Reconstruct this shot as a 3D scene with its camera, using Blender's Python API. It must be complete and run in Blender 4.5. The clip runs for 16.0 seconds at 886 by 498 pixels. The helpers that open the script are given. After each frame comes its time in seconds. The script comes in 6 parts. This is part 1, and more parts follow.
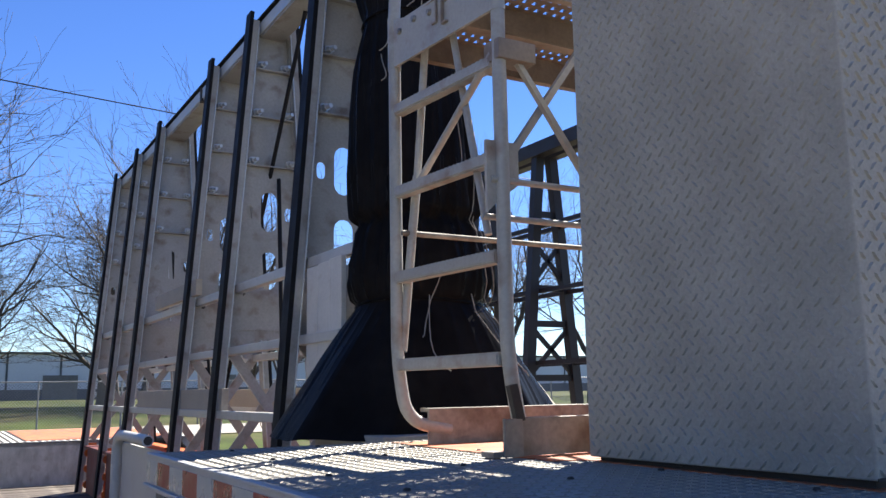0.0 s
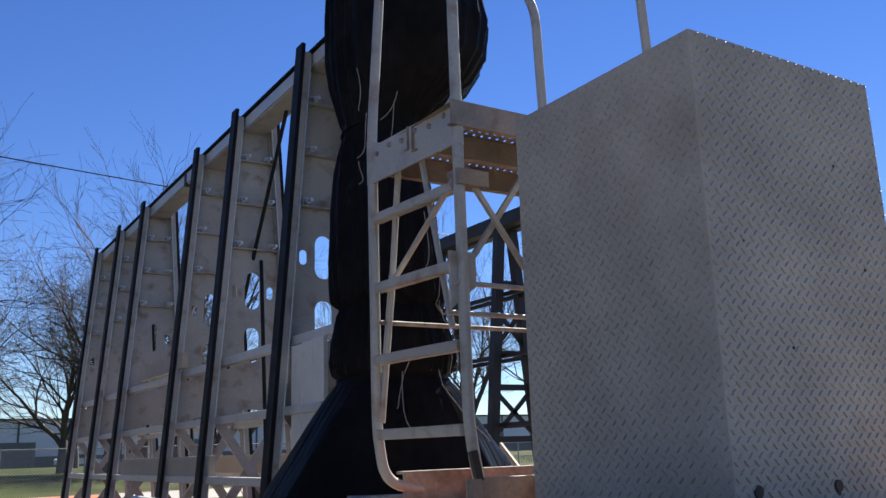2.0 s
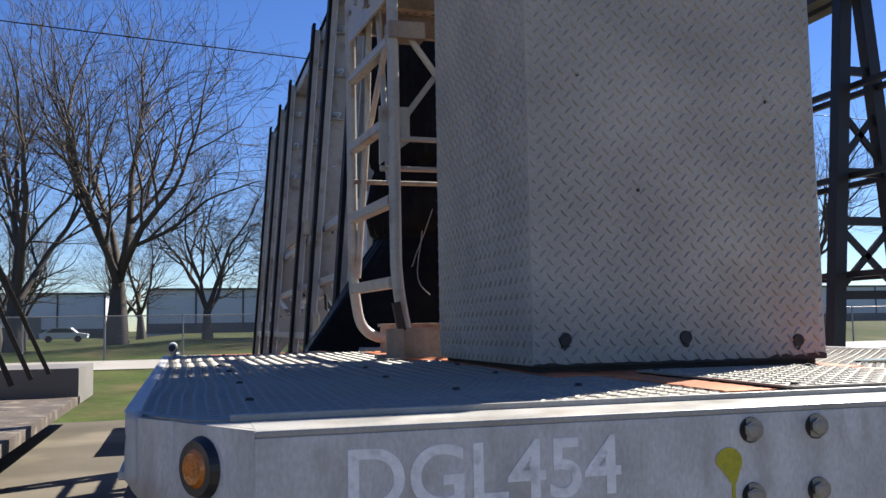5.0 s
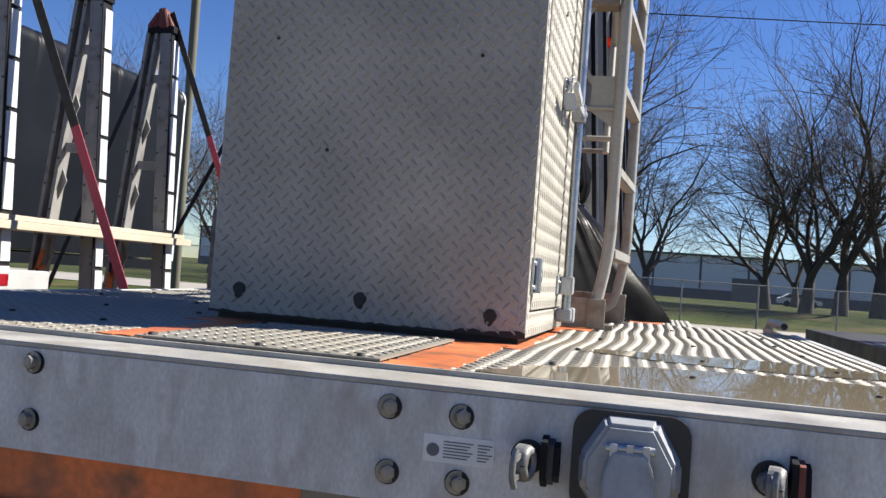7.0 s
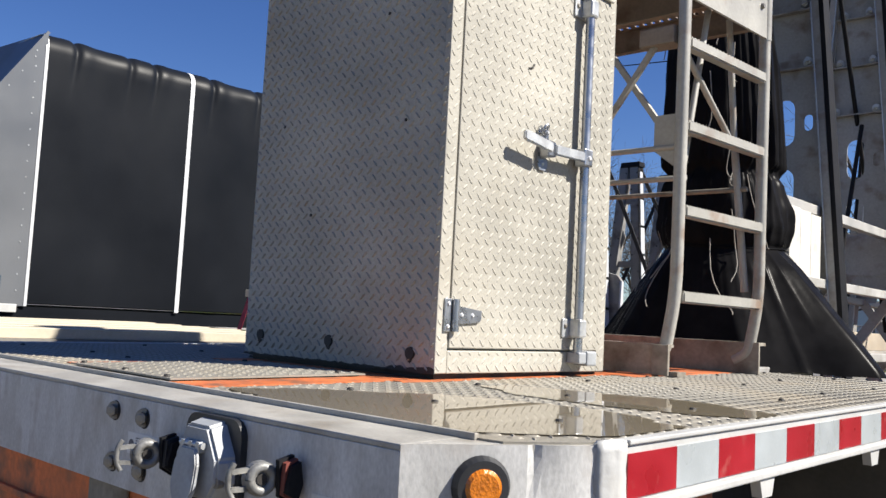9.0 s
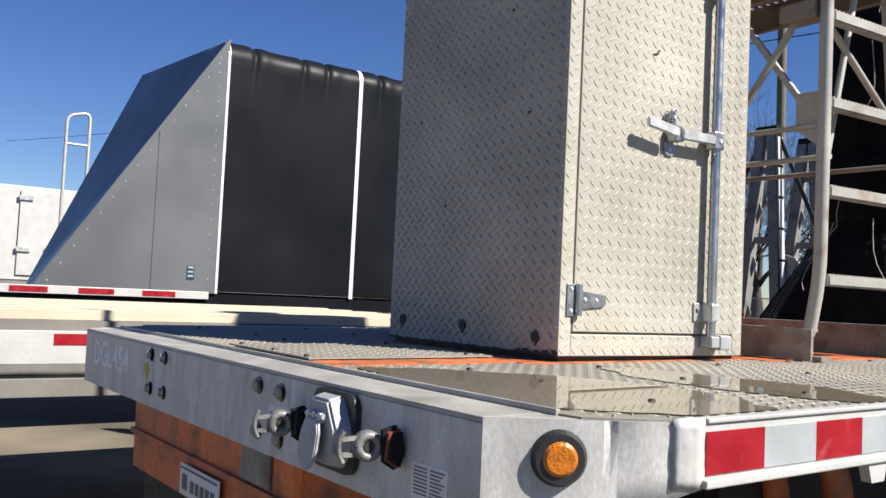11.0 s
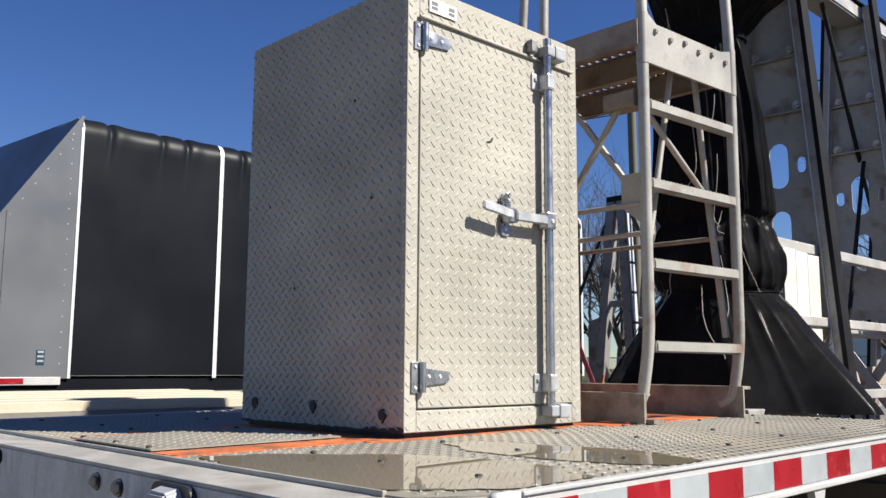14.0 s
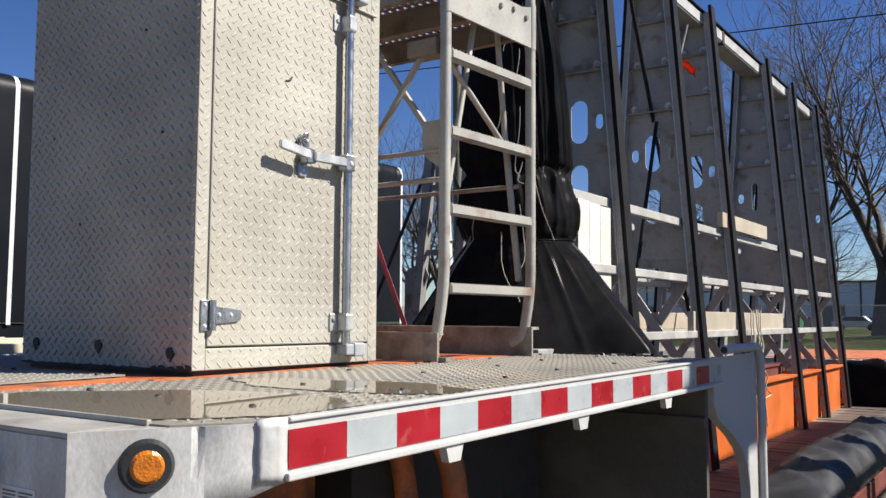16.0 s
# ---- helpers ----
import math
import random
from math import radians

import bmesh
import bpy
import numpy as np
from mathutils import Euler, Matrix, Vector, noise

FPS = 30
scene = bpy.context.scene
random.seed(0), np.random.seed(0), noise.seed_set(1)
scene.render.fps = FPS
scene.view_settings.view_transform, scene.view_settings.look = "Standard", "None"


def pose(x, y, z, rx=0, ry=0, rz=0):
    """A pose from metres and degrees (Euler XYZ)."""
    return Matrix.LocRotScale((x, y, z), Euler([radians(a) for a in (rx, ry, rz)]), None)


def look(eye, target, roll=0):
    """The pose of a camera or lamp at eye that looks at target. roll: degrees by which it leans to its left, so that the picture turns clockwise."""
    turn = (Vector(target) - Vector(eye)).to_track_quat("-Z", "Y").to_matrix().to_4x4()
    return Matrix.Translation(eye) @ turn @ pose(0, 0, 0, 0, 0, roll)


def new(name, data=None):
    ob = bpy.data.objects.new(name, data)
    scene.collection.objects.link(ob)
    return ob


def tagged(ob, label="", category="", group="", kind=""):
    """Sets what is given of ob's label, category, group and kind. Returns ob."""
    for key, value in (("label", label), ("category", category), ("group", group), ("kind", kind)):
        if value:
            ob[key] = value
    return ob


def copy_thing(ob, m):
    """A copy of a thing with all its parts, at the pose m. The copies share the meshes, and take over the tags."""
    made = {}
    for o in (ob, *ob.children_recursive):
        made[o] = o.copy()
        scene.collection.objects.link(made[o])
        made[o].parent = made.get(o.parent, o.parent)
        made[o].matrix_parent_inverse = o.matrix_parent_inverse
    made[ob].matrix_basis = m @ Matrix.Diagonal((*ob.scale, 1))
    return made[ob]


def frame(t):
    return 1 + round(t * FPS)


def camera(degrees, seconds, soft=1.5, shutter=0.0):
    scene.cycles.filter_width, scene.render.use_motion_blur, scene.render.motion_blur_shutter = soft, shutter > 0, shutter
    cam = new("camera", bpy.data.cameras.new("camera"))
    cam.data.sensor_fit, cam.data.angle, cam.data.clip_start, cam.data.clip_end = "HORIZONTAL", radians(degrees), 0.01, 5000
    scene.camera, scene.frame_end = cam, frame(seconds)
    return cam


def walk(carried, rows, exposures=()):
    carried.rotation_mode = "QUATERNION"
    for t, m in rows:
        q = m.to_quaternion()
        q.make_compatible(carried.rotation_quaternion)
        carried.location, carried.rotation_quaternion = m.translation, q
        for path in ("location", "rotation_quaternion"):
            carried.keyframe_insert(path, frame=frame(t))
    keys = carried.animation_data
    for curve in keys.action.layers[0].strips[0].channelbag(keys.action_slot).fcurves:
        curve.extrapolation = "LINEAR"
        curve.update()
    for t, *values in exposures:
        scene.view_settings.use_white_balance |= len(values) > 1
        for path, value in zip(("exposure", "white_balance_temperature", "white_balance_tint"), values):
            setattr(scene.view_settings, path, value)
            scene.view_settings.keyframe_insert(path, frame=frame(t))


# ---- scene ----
cam = camera(53.6, 16.0)
PATH = [
    (0, (-1.911, -0.195, 1.668), (-0.918, 1.512, 1.986), -0.9),
    (0.5, (-2.171, -0.282, 1.694), (-1.153, 1.394, 2.09), 2.3),
    (1, (-2.237, -0.318, 1.717), (-1.217, 1.354, 2.122), 3.4),
    (1.5, (-2.22, -0.582, 1.68), (-1.161, 1.065, 2.087), 1.0),
    (2, (-2.235, -0.708, 1.686), (-1.185, 0.935, 2.133), -1.9),
    (2.5, (-2.294, -0.705, 1.683), (-1.278, 0.962, 2.119), -1.7),
    (3, (-2.295, -0.738, 1.687), (-1.393, 0.996, 2.111), -0.7),
    (3.5, (-2.208, -0.798, 1.669), (-1.366, 0.982, 2.016), 0.7),
    (3.7, (-2.147, -0.87, 1.629), (-1.286, 0.91, 1.929), 0.3),
    (5.8, (-0.328, -1.249, 1.593), (-0.086, 0.734, 1.679), -0.4),
    (6, (-0.093, -1.275, 1.611), (0.068, 0.718, 1.665), 0.2),
    (6.5, (0.364, -1.312, 1.632), (0.226, 0.683, 1.67), 2.0),
    (7, (0.727, -1.284, 1.628), (0.247, 0.656, 1.69), 4.3),
    (7.5, (1.117, -1.191, 1.636), (0.364, 0.66, 1.703), 4.3),
    (8, (1.509, -1.192, 1.651), (0.529, 0.546, 1.792), 2.0),
    (8.5, (1.774, -1.049, 1.622), (0.679, 0.617, 1.775), 4.2),
    (9, (1.983, -0.854, 1.637), (0.63, 0.61, 1.795), 3.0),
    (9.2, (2.029, -0.844, 1.624), (0.542, 0.484, 1.783), 2.4),
    (11.3, (2.181, -0.819, 1.654), (0.562, 0.351, 1.759), 2.7),
    (11.5, (2.2, -0.811, 1.66), (0.624, 0.415, 1.774), 2.3),
    (12, (2.223, -0.812, 1.653), (0.74, 0.516, 1.846), 1.1),
    (12.5, (2.247, -0.826, 1.667), (0.807, 0.536, 1.937), 0.7),
    (13, (2.264, -0.839, 1.671), (0.855, 0.545, 1.985), 0.3),
    (13.5, (2.266, -0.836, 1.671), (0.851, 0.546, 1.969), 0.2),
    (14, (2.28, -0.828, 1.675), (0.857, 0.552, 1.943), 0.3),
    (14.5, (2.278, -0.824, 1.669), (0.803, 0.507, 1.898), 0.7),
    (15, (2.285, -0.803, 1.664), (0.818, 0.542, 1.862), 1.0),
    (15.5, (2.32, -0.8, 1.666), (0.966, 0.661, 1.848), 1.1),
    (16, (2.372, -0.794, 1.643), (1.244, 0.85, 1.8), 0.3),
]
EXPOSURE = [(0, 1.86), (0.5, 1.6), (1, 1.54), (1.5, 1.54), (2.2, 1.40), (3.5, 1.50), (6, 1.28), (7.5, 1.24), (9, 1.1), (11.5, 1.02), (13, 0.97), (14.5, 1.0), (16, 0.96)]
walk(cam, [(t, look(eye, target, roll)) for t, eye, target, roll in PATH], EXPOSURE)

# ---- light ----
SUN_AZ, SUN_EL = radians(30), radians(43)
sun_dir = Vector((math.cos(SUN_AZ) * math.cos(SUN_EL), math.sin(SUN_AZ) * math.cos(SUN_EL), math.sin(SUN_EL)))
world = bpy.data.worlds.new("sky")
scene.world = world
world.use_nodes = True
wn = world.node_tree
sky = wn.nodes.new("ShaderNodeTexSky")
sky.sky_type, sky.sun_disc = "NISHITA", False
sky.sun_elevation, sky.sun_rotation = SUN_EL, radians(90) - SUN_AZ
sky.air_density, sky.dust_density, sky.ozone_density = 0.9, 0.0, 2.4
wn.nodes["Background"].inputs[1].default_value = 0.048
hsv = wn.nodes.new("ShaderNodeHueSaturation")
hsv.inputs["Hue"].default_value, hsv.inputs["Saturation"].default_value = 0.512, 1.22
wn.links.new(sky.outputs[0], hsv.inputs["Color"])
tint = wn.nodes.new("ShaderNodeVectorMath")
tint.operation = "MULTIPLY"
tint.inputs[1].default_value = (0.88, 0.95, 1.10)
wn.links.new(hsv.outputs[0], tint.inputs[0])
wn.links.new(tint.outputs[0], wn.nodes["Background"].inputs[0])
sun_data = bpy.data.lights.new("sun", "SUN")
sun_data.energy, sun_data.angle, sun_data.color = 5.0, radians(0.53), (1.0, 0.945, 0.855)
sun = new("sun", sun_data)
sun.matrix_world = look(sun_dir * 60, (0, 0, 0))


# ---- materials ----
def mat(name, col, rough=0.6, metal=0.0, var=0.25, scale=6.0, fine=90.0, bump=0.15, dirt=None, dirt_at=0.6, dirt_scale=3.0, spec=0.5, streak=0.0, rvar=0.12, coat=0.0):
    """Two scales of colour change, a dirt layer, uneven gloss and fine relief."""
    m = bpy.data.materials.new(name)
    m.use_nodes = True
    nt = m.node_tree
    n, l = nt.nodes, nt.links
    b = n["Principled BSDF"]
    b.inputs["Metallic"].default_value = metal
    b.inputs["Specular IOR Level"].default_value = spec
    b.inputs["Coat Weight"].default_value = coat
    tc = n.new("ShaderNodeTexCoord")
    mp = n.new("ShaderNodeMapping")
    mp.inputs["Scale"].default_value = (1, 1, 1 - 0.85 * streak)
    l.new(tc.outputs["Object"], mp.inputs[0])

    def tex(s, d=4):
        t = n.new("ShaderNodeTexNoise")
        t.inputs["Scale"].default_value, t.inputs["Detail"].default_value = s, d
        l.new(mp.outputs[0], t.inputs["Vector"])
        return t.outputs["Fac"]

    def ramp(src, a, c, lo=0.3, hi=0.7):
        r = n.new("ShaderNodeMapRange")
        r.inputs["From Min"].default_value, r.inputs["From Max"].default_value = lo, hi
        r.inputs["To Min"].default_value, r.inputs["To Max"].default_value = a, c
        l.new(src, r.inputs["Value"])
        return r.outputs[0]

    big, small = tex(scale), tex(fine, 3)
    mul = n.new("ShaderNodeMath")
    mul.operation = "MULTIPLY"
    l.new(ramp(big, 1 - var, 1 + var * 0.6), mul.inputs[0])
    l.new(ramp(small, 1 - var * 0.5, 1 + var * 0.4), mul.inputs[1])
    info = n.new("ShaderNodeObjectInfo")
    mul2 = n.new("ShaderNodeMath")
    mul2.operation = "MULTIPLY"
    l.new(mul.outputs[0], mul2.inputs[0])
    l.new(ramp(info.outputs["Random"], 1 - var * 0.25, 1 + var * 0.25, 0, 1), mul2.inputs[1])
    c = n.new("ShaderNodeVectorMath")
    c.operation = "SCALE"
    c.inputs[0].default_value = col
    l.new(mul2.outputs[0], c.inputs["Scale"])
    out = c.outputs[0]
    if dirt:
        mix = n.new("ShaderNodeMix")
        mix.data_type = "RGBA"
        l.new(ramp(tex(dirt_scale, 6), 0, 0.9, dirt_at - 0.08, dirt_at + 0.14), mix.inputs[0])
        l.new(out, mix.inputs[6])
        mix.inputs[7].default_value = (*dirt, 1)
        out = mix.outputs[2]
    l.new(out, b.inputs["Base Color"])
    l.new(ramp(big, rough - rvar, min(1, rough + rvar)), b.inputs["Roughness"])
    if bump:
        bp = n.new("ShaderNodeBump")
        bp.inputs["Strength"].default_value, bp.inputs["Distance"].default_value = bump, 0.004
        l.new(small, bp.inputs["Height"])
        l.new(bp.outputs[0], b.inputs["Normal"])
    return m


M_PLATE = mat("diamond_plate_aluminium", (0.372, 0.354, 0.308), 0.60, 0.14, 0.19, 3.0, 140, 0.16, (0.27, 0.24, 0.19), 0.65, 1.8, rvar=0.06, spec=0.2)
M_DECK = mat("deck_plate_aluminium", (0.265, 0.248, 0.210), 0.54, 0.18, 0.22, 2.0, 120, 0.2, (0.27, 0.23, 0.17), 0.58, 3.0)
M_ALU = mat("weathered_aluminium", (0.515, 0.51, 0.495), 0.5, 0.06, 0.26, 11.0, 190, 0.08, (0.36, 0.33, 0.30), 0.60, 20.0, streak=0.6, spec=0.3)
# dirt-dulled, and coloured darker than M_ALU to offset sun on the top
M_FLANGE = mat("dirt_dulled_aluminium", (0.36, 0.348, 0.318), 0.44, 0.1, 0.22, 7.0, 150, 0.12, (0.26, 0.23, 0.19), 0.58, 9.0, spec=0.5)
M_ALUTOP = mat("bare_aluminium_edge", (0.50, 0.485, 0.455), 0.42, 0.3, 0.12, 8.0, 150, 0.15, (0.35, 0.32, 0.27), 0.66, 6)
M_ORANGE = mat("worn_orange_paint", (0.58, 0.155, 0.048), 0.55, 0.0, 0.3, 4.0, 60, 0.3, (0.17, 0.085, 0.05), 0.53, 13.0)
M_BASE = mat("bright_orange_paint", (0.54, 0.12, 0.018), 0.5, 0.0, 0.16, 3.0, 60, 0.15, (0.25, 0.09, 0.03), 0.66, 6.0)
M_FRAME = mat("grey_steel_frame", (0.245, 0.24, 0.23), 0.5, 0.1, 0.2, 4.0, 70, 0.12, (0.10, 0.08, 0.07), 0.62, 7.0)
# brown base puts the underside shade into the colour; noise adds stains
M_GRIP = mat("brown_shaded_grip_plank", (0.25, 0.20, 0.155), 0.55, 0.1, 0.22, 6.0, 70, 0.15, (0.13, 0.08, 0.05), 0.6, 9.0)
M_MAROON = mat("red_primer_steel", (0.15, 0.036, 0.026), 0.6, 0.0, 0.3, 4.0, 60, 0.2)
M_WHITE = mat("chipped_white_paint", (0.43, 0.43, 0.42), 0.45, 0.0, 0.08, 6.0, 60, 0.25, (0.42, 0.40, 0.36), 0.68, 12)
M_RED = mat("red_reflective_tape", (0.265, 0.008, 0.015), 0.32, 0.0, 0.15, 12, 250, 0.05, (0.36, 0.10, 0.09), 0.7, 25)
M_SILVER = mat("silver_reflective_tape", (0.355, 0.385, 0.40), 0.32, 0.1, 0.1, 12, 250, 0.05, (0.4, 0.42, 0.42), 0.68, 25)
M_TAN = mat("taupe_painted_steel", (0.30, 0.294, 0.28), 0.5, 0.0, 0.18, 3.0, 70, 0.12, (0.15, 0.105, 0.075), 0.62, 9.0)
M_LADDER = mat("beige_painted_steel", (0.345, 0.334, 0.302), 0.45, 0.05, 0.14, 5.0, 80, 0.12, (0.20, 0.125, 0.08), 0.63, 9.0)
M_RUSTY = mat("rust_stained_channel", (0.255, 0.235, 0.195), 0.65, 0.0, 0.3, 6.0, 60, 0.3, (0.10, 0.072, 0.05), 0.54, 9.0)
M_BOARD = mat("white_painted_board", (0.60, 0.575, 0.52), 0.6, 0.0, 0.10, 5.0, 60, 0.2, (0.42, 0.34, 0.24), 0.68, 9.0)
M_RUBBER = mat("black_rubber", (0.014, 0.014, 0.016), 0.6, 0.0, 0.3, 8.0, 100, 0.2, spec=0.12)
M_TARP = mat("black_vinyl_tarp", (0.0105, 0.0102, 0.0108), 0.26, 0.0, 0.35, 3.0, 16, 0.2, rvar=0.05, spec=0.011)
M_ROLL = mat("dusty_black_vinyl", (0.030, 0.030, 0.031), 0.5, 0.0, 0.35, 3.0, 60, 0.2, (0.06, 0.06, 0.06), 0.55, 4, rvar=0.08, spec=0.2)
M_GALV = mat("galvanised_steel", (0.50, 0.51, 0.51), 0.4, 0.5, 0.15, 15, 120, 0.1, (0.3, 0.28, 0.25), 0.68, 12)
M_FENCE = mat("dull_galvanised_wire", (0.20, 0.205, 0.21), 0.55, 0.3, 0.15, 15, 120, 0.1)
M_ZINC = mat("zinc_plated_steel", (0.40, 0.41, 0.43), 0.3, 0.85, 0.12, 20, 120, 0.05)
M_STRIP = mat("aluminium_cover_strip", (0.56, 0.57, 0.58), 0.38, 0.1, 0.06, 8, 80, 0.05)
M_BLACK = mat("black_plastic", (0.02, 0.021, 0.024), 0.45, 0.0, 0.2, 10, 90, 0.1)
M_GREYP = mat("grey_cast_housing", (0.33, 0.345, 0.36), 0.5, 0.1, 0.15, 12, 120, 0.12, (0.2, 0.19, 0.18), 0.66, 18)
M_CAST = mat("dark_cast_metal", (0.19, 0.19, 0.185), 0.5, 0.3, 0.3, 25, 150, 0.2, (0.32, 0.31, 0.28), 0.6, 30)
M_BOLT = mat("greasy_bolt_steel", (0.30, 0.28, 0.25), 0.45, 0.6, 0.25, 30, 150, 0.2, (0.08, 0.07, 0.06), 0.6, 40)
# near-black for grease and dark parts, and for shade painted as discs
M_GRIME_SHADE = mat("dark_grease_and_shade", (0.025, 0.022, 0.02), 0.7, 0.0, 0.3, 20, 90, 0.2)
M_WOOD = mat("weathered_lumber", (0.38, 0.33, 0.26), 0.7, 0.0, 0.15, 4, 60, 0.25, (0.42, 0.33, 0.22), 0.66, 6)
M_CREAM = mat("cream_painted_decking", (0.48, 0.42, 0.32), 0.6, 0.0, 0.12, 2, 50, 0.2, (0.45, 0.40, 0.30), 0.68, 3)
# brown, darkened to paint the shaded gaps between the cream boards
M_GROOVE = mat("brown_gap_shade_board", (0.20, 0.145, 0.085), 0.7, 0.0, 0.2, 3, 60, 0.2)
M_PLANK = mat("weathered_deck_plank", (0.085, 0.066, 0.052), 0.75, 0.0, 0.3, 3, 60, 0.35, (0.30, 0.26, 0.21), 0.62, 4)
M_CURTAIN = mat("charcoal_vinyl_curtain", (0.0078, 0.0092, 0.0122), 0.42, 0.0, 0.2, 0.9, 90, 0.1, rvar=0.07, spec=0.10)
M_NOSE = mat("slate_grey_sheet_panel", (0.115, 0.122, 0.132), 0.42, 0.2, 0.08, 1.0, 80, 0.05)
M_DARKSTEEL = mat("dark_brown_rack_steel", (0.013, 0.011, 0.011), 0.55, 0.0, 0.3, 3, 60, 0.15)
M_STRAPR = mat("red_webbing", (0.40, 0.05, 0.085), 0.7, 0.0, 0.12, 20, 200, 0.3)
M_STRAPB = mat("black_webbing", (0.02, 0.02, 0.022), 0.7, 0.0, 0.12, 20, 200, 0.3)
M_FLAG = mat("orange_flag_cloth", (0.75, 0.09, 0.02), 0.8, 0.0, 0.1, 20, 200, 0.2)
M_ROPE = mat("frayed_cord", (0.42, 0.37, 0.28), 0.85, 0.0, 0.2, 30, 200, 0.3)
M_CORD = mat("pale_tarp_cord", (0.25, 0.23, 0.20), 0.8, 0.0, 0.2, 30, 200, 0.3)
M_BARK = mat("grey_bark", (0.077, 0.062, 0.053), 0.85, 0.0, 0.35, 1.5, 20, 0.4)
M_ASPHALT = mat("worn_asphalt_yard", (0.11, 0.096, 0.075), 0.9, 0.0, 0.25, 0.5, 60, 0.4, (0.25, 0.215, 0.16), 0.56, 0.30, spec=0.15)
M_GRASS = mat("winter_grass", (0.048, 0.066, 0.017), 0.9, 0.0, 0.5, 0.35, 5, 0.6, (0.11, 0.09, 0.045), 0.55, 0.3, spec=0.08)
M_ROAD = mat("pale_concrete_road", (0.30, 0.28, 0.25), 0.8, 0.0, 0.12, 0.5, 30, 0.2, (0.28, 0.25, 0.21), 0.62, 0.6)
M_SHED = mat("white_metal_siding", (0.62, 0.64, 0.67), 0.5, 0.0, 0.06, 0.2, 4, 0.0)
M_SHEDD = mat("dark_trim", (0.08, 0.09, 0.10), 0.6, 0.0, 0.2, 1, 10, 0.0)
M_GREEN = mat("green_dumpster_paint", (0.03, 0.14, 0.07), 0.5, 0.0, 0.2, 1, 10, 0.0)
M_POLE = mat("weathered_pole_wood", (0.115, 0.11, 0.08), 0.8, 0.0, 0.2, 2, 40, 0.3)
M_YELLOW = mat("yellow_spray_paint", (0.42, 0.38, 0.02), 0.6, 0.0, 0.2, 30, 120, 0.1)
M_LABEL = mat("pale_label", (0.66, 0.66, 0.64), 0.5, 0.0, 0.06, 20, 120, 0.0)
M_INK = mat("grey_ink", (0.12, 0.12, 0.13), 0.6, 0.0, 0.1, 20, 120, 0.0)
M_FADED = mat("faded_white_lettering", (0.78, 0.78, 0.77), 0.6, 0.0, 0.12, 30, 200, 0.1, (0.45, 0.45, 0.46), 0.6, 40)
M_TEAL = mat("teal_sticker", (0.012, 0.045, 0.075), 0.4, 0.0, 0.1, 30, 200, 0.0)
M_BULK = mat("dusty_dark_bulkhead", (0.085, 0.078, 0.066), 0.65, 0.0, 0.2, 2, 50, 0.15, (0.13, 0.115, 0.095), 0.62, 3)
M_GREY = mat("grey_beige_bulkhead", (0.17, 0.16, 0.145), 0.6, 0.0, 0.15, 2, 50, 0.15, (0.14, 0.12, 0.10), 0.62, 3)


def amber():
    m = mat("amber_lens", (0.52, 0.15, 0.008), 0.18, 0.0, 0.3, 60, 220, 0.5, coat=0.6)
    return m


M_AMBER = amber()


def water():
    m = bpy.data.materials.new("shallow_water")
    m.use_nodes = True
    nt = m.node_tree
    b = nt.nodes["Principled BSDF"]
    b.inputs["Base Color"].default_value = (0.21, 0.18, 0.13, 1)
    b.inputs["Roughness"].default_value = 0.015
    b.inputs["IOR"].default_value = 1.33
    b.inputs["Specular IOR Level"].default_value = 0.9
    nz = nt.nodes.new("ShaderNodeTexNoise")
    nz.inputs["Scale"].default_value = 14
    bp = nt.nodes.new("ShaderNodeBump")
    bp.inputs["Strength"].default_value, bp.inputs["Distance"].default_value = 0.015, 0.002
    nt.links.new(nz.outputs["Fac"], bp.inputs["Height"])
    nt.links.new(bp.outputs[0], b.inputs["Normal"])
    tr = nt.nodes.new("ShaderNodeBsdfTransparent")
    tr.inputs[0].default_value = (0.80, 0.74, 0.62, 1)
    mx = nt.nodes.new("ShaderNodeMixShader")
    mx.inputs[0].default_value = 0.9
    nt.links.new(tr.outputs[0], mx.inputs[1])
    nt.links.new(b.outputs[0], mx.inputs[2])
    nt.links.new(mx.outputs[0], nt.nodes["Material Output"].inputs[0])
    return m


M_WATER = water()

# ---- building helpers ----
ORIGIN = {}


def thing(name, loc, label, category, group="", tilt=0.0, local=False):
    ob = new(name)
    ob.location, ob.rotation_euler = loc, (tilt, 0, 0)
    ob.empty_display_size = 0.1
    ORIGIN[ob.name] = Vector((0, 0, 0)) if local else Vector(loc)
    return tagged(ob, label, category, group)


def mesh_of(name, bm, material):
    me = bpy.data.meshes.new(name)
    bm.normal_update()
    bm.to_mesh(me)
    bm.free()
    me.materials.append(material)
    return me


def part(name, bm, material, parent, label="", kind=""):
    bmesh.ops.translate(bm, verts=bm.verts, vec=-ORIGIN[parent.name])
    ob = new(name, mesh_of(name, bm, material))
    ob.parent = parent
    ORIGIN[ob.name] = ORIGIN[parent.name]
    return tagged(ob, label, kind=kind)


def piece(name, me, parent, m):
    """One more object on a shared mesh, at the pose m in the thing's own frame."""
    ob = new(name, me)
    ob.parent = parent
    ob.matrix_basis = Matrix.Translation(-ORIGIN[parent.name]) @ m
    return ob


def single(name, bm, material, label, category="", kind="", group=""):
    ob = new(name, mesh_of(name, bm, material))
    ORIGIN[ob.name] = Vector((0, 0, 0))
    return tagged(ob, label, category, group, kind)


def B():
    return bmesh.new()


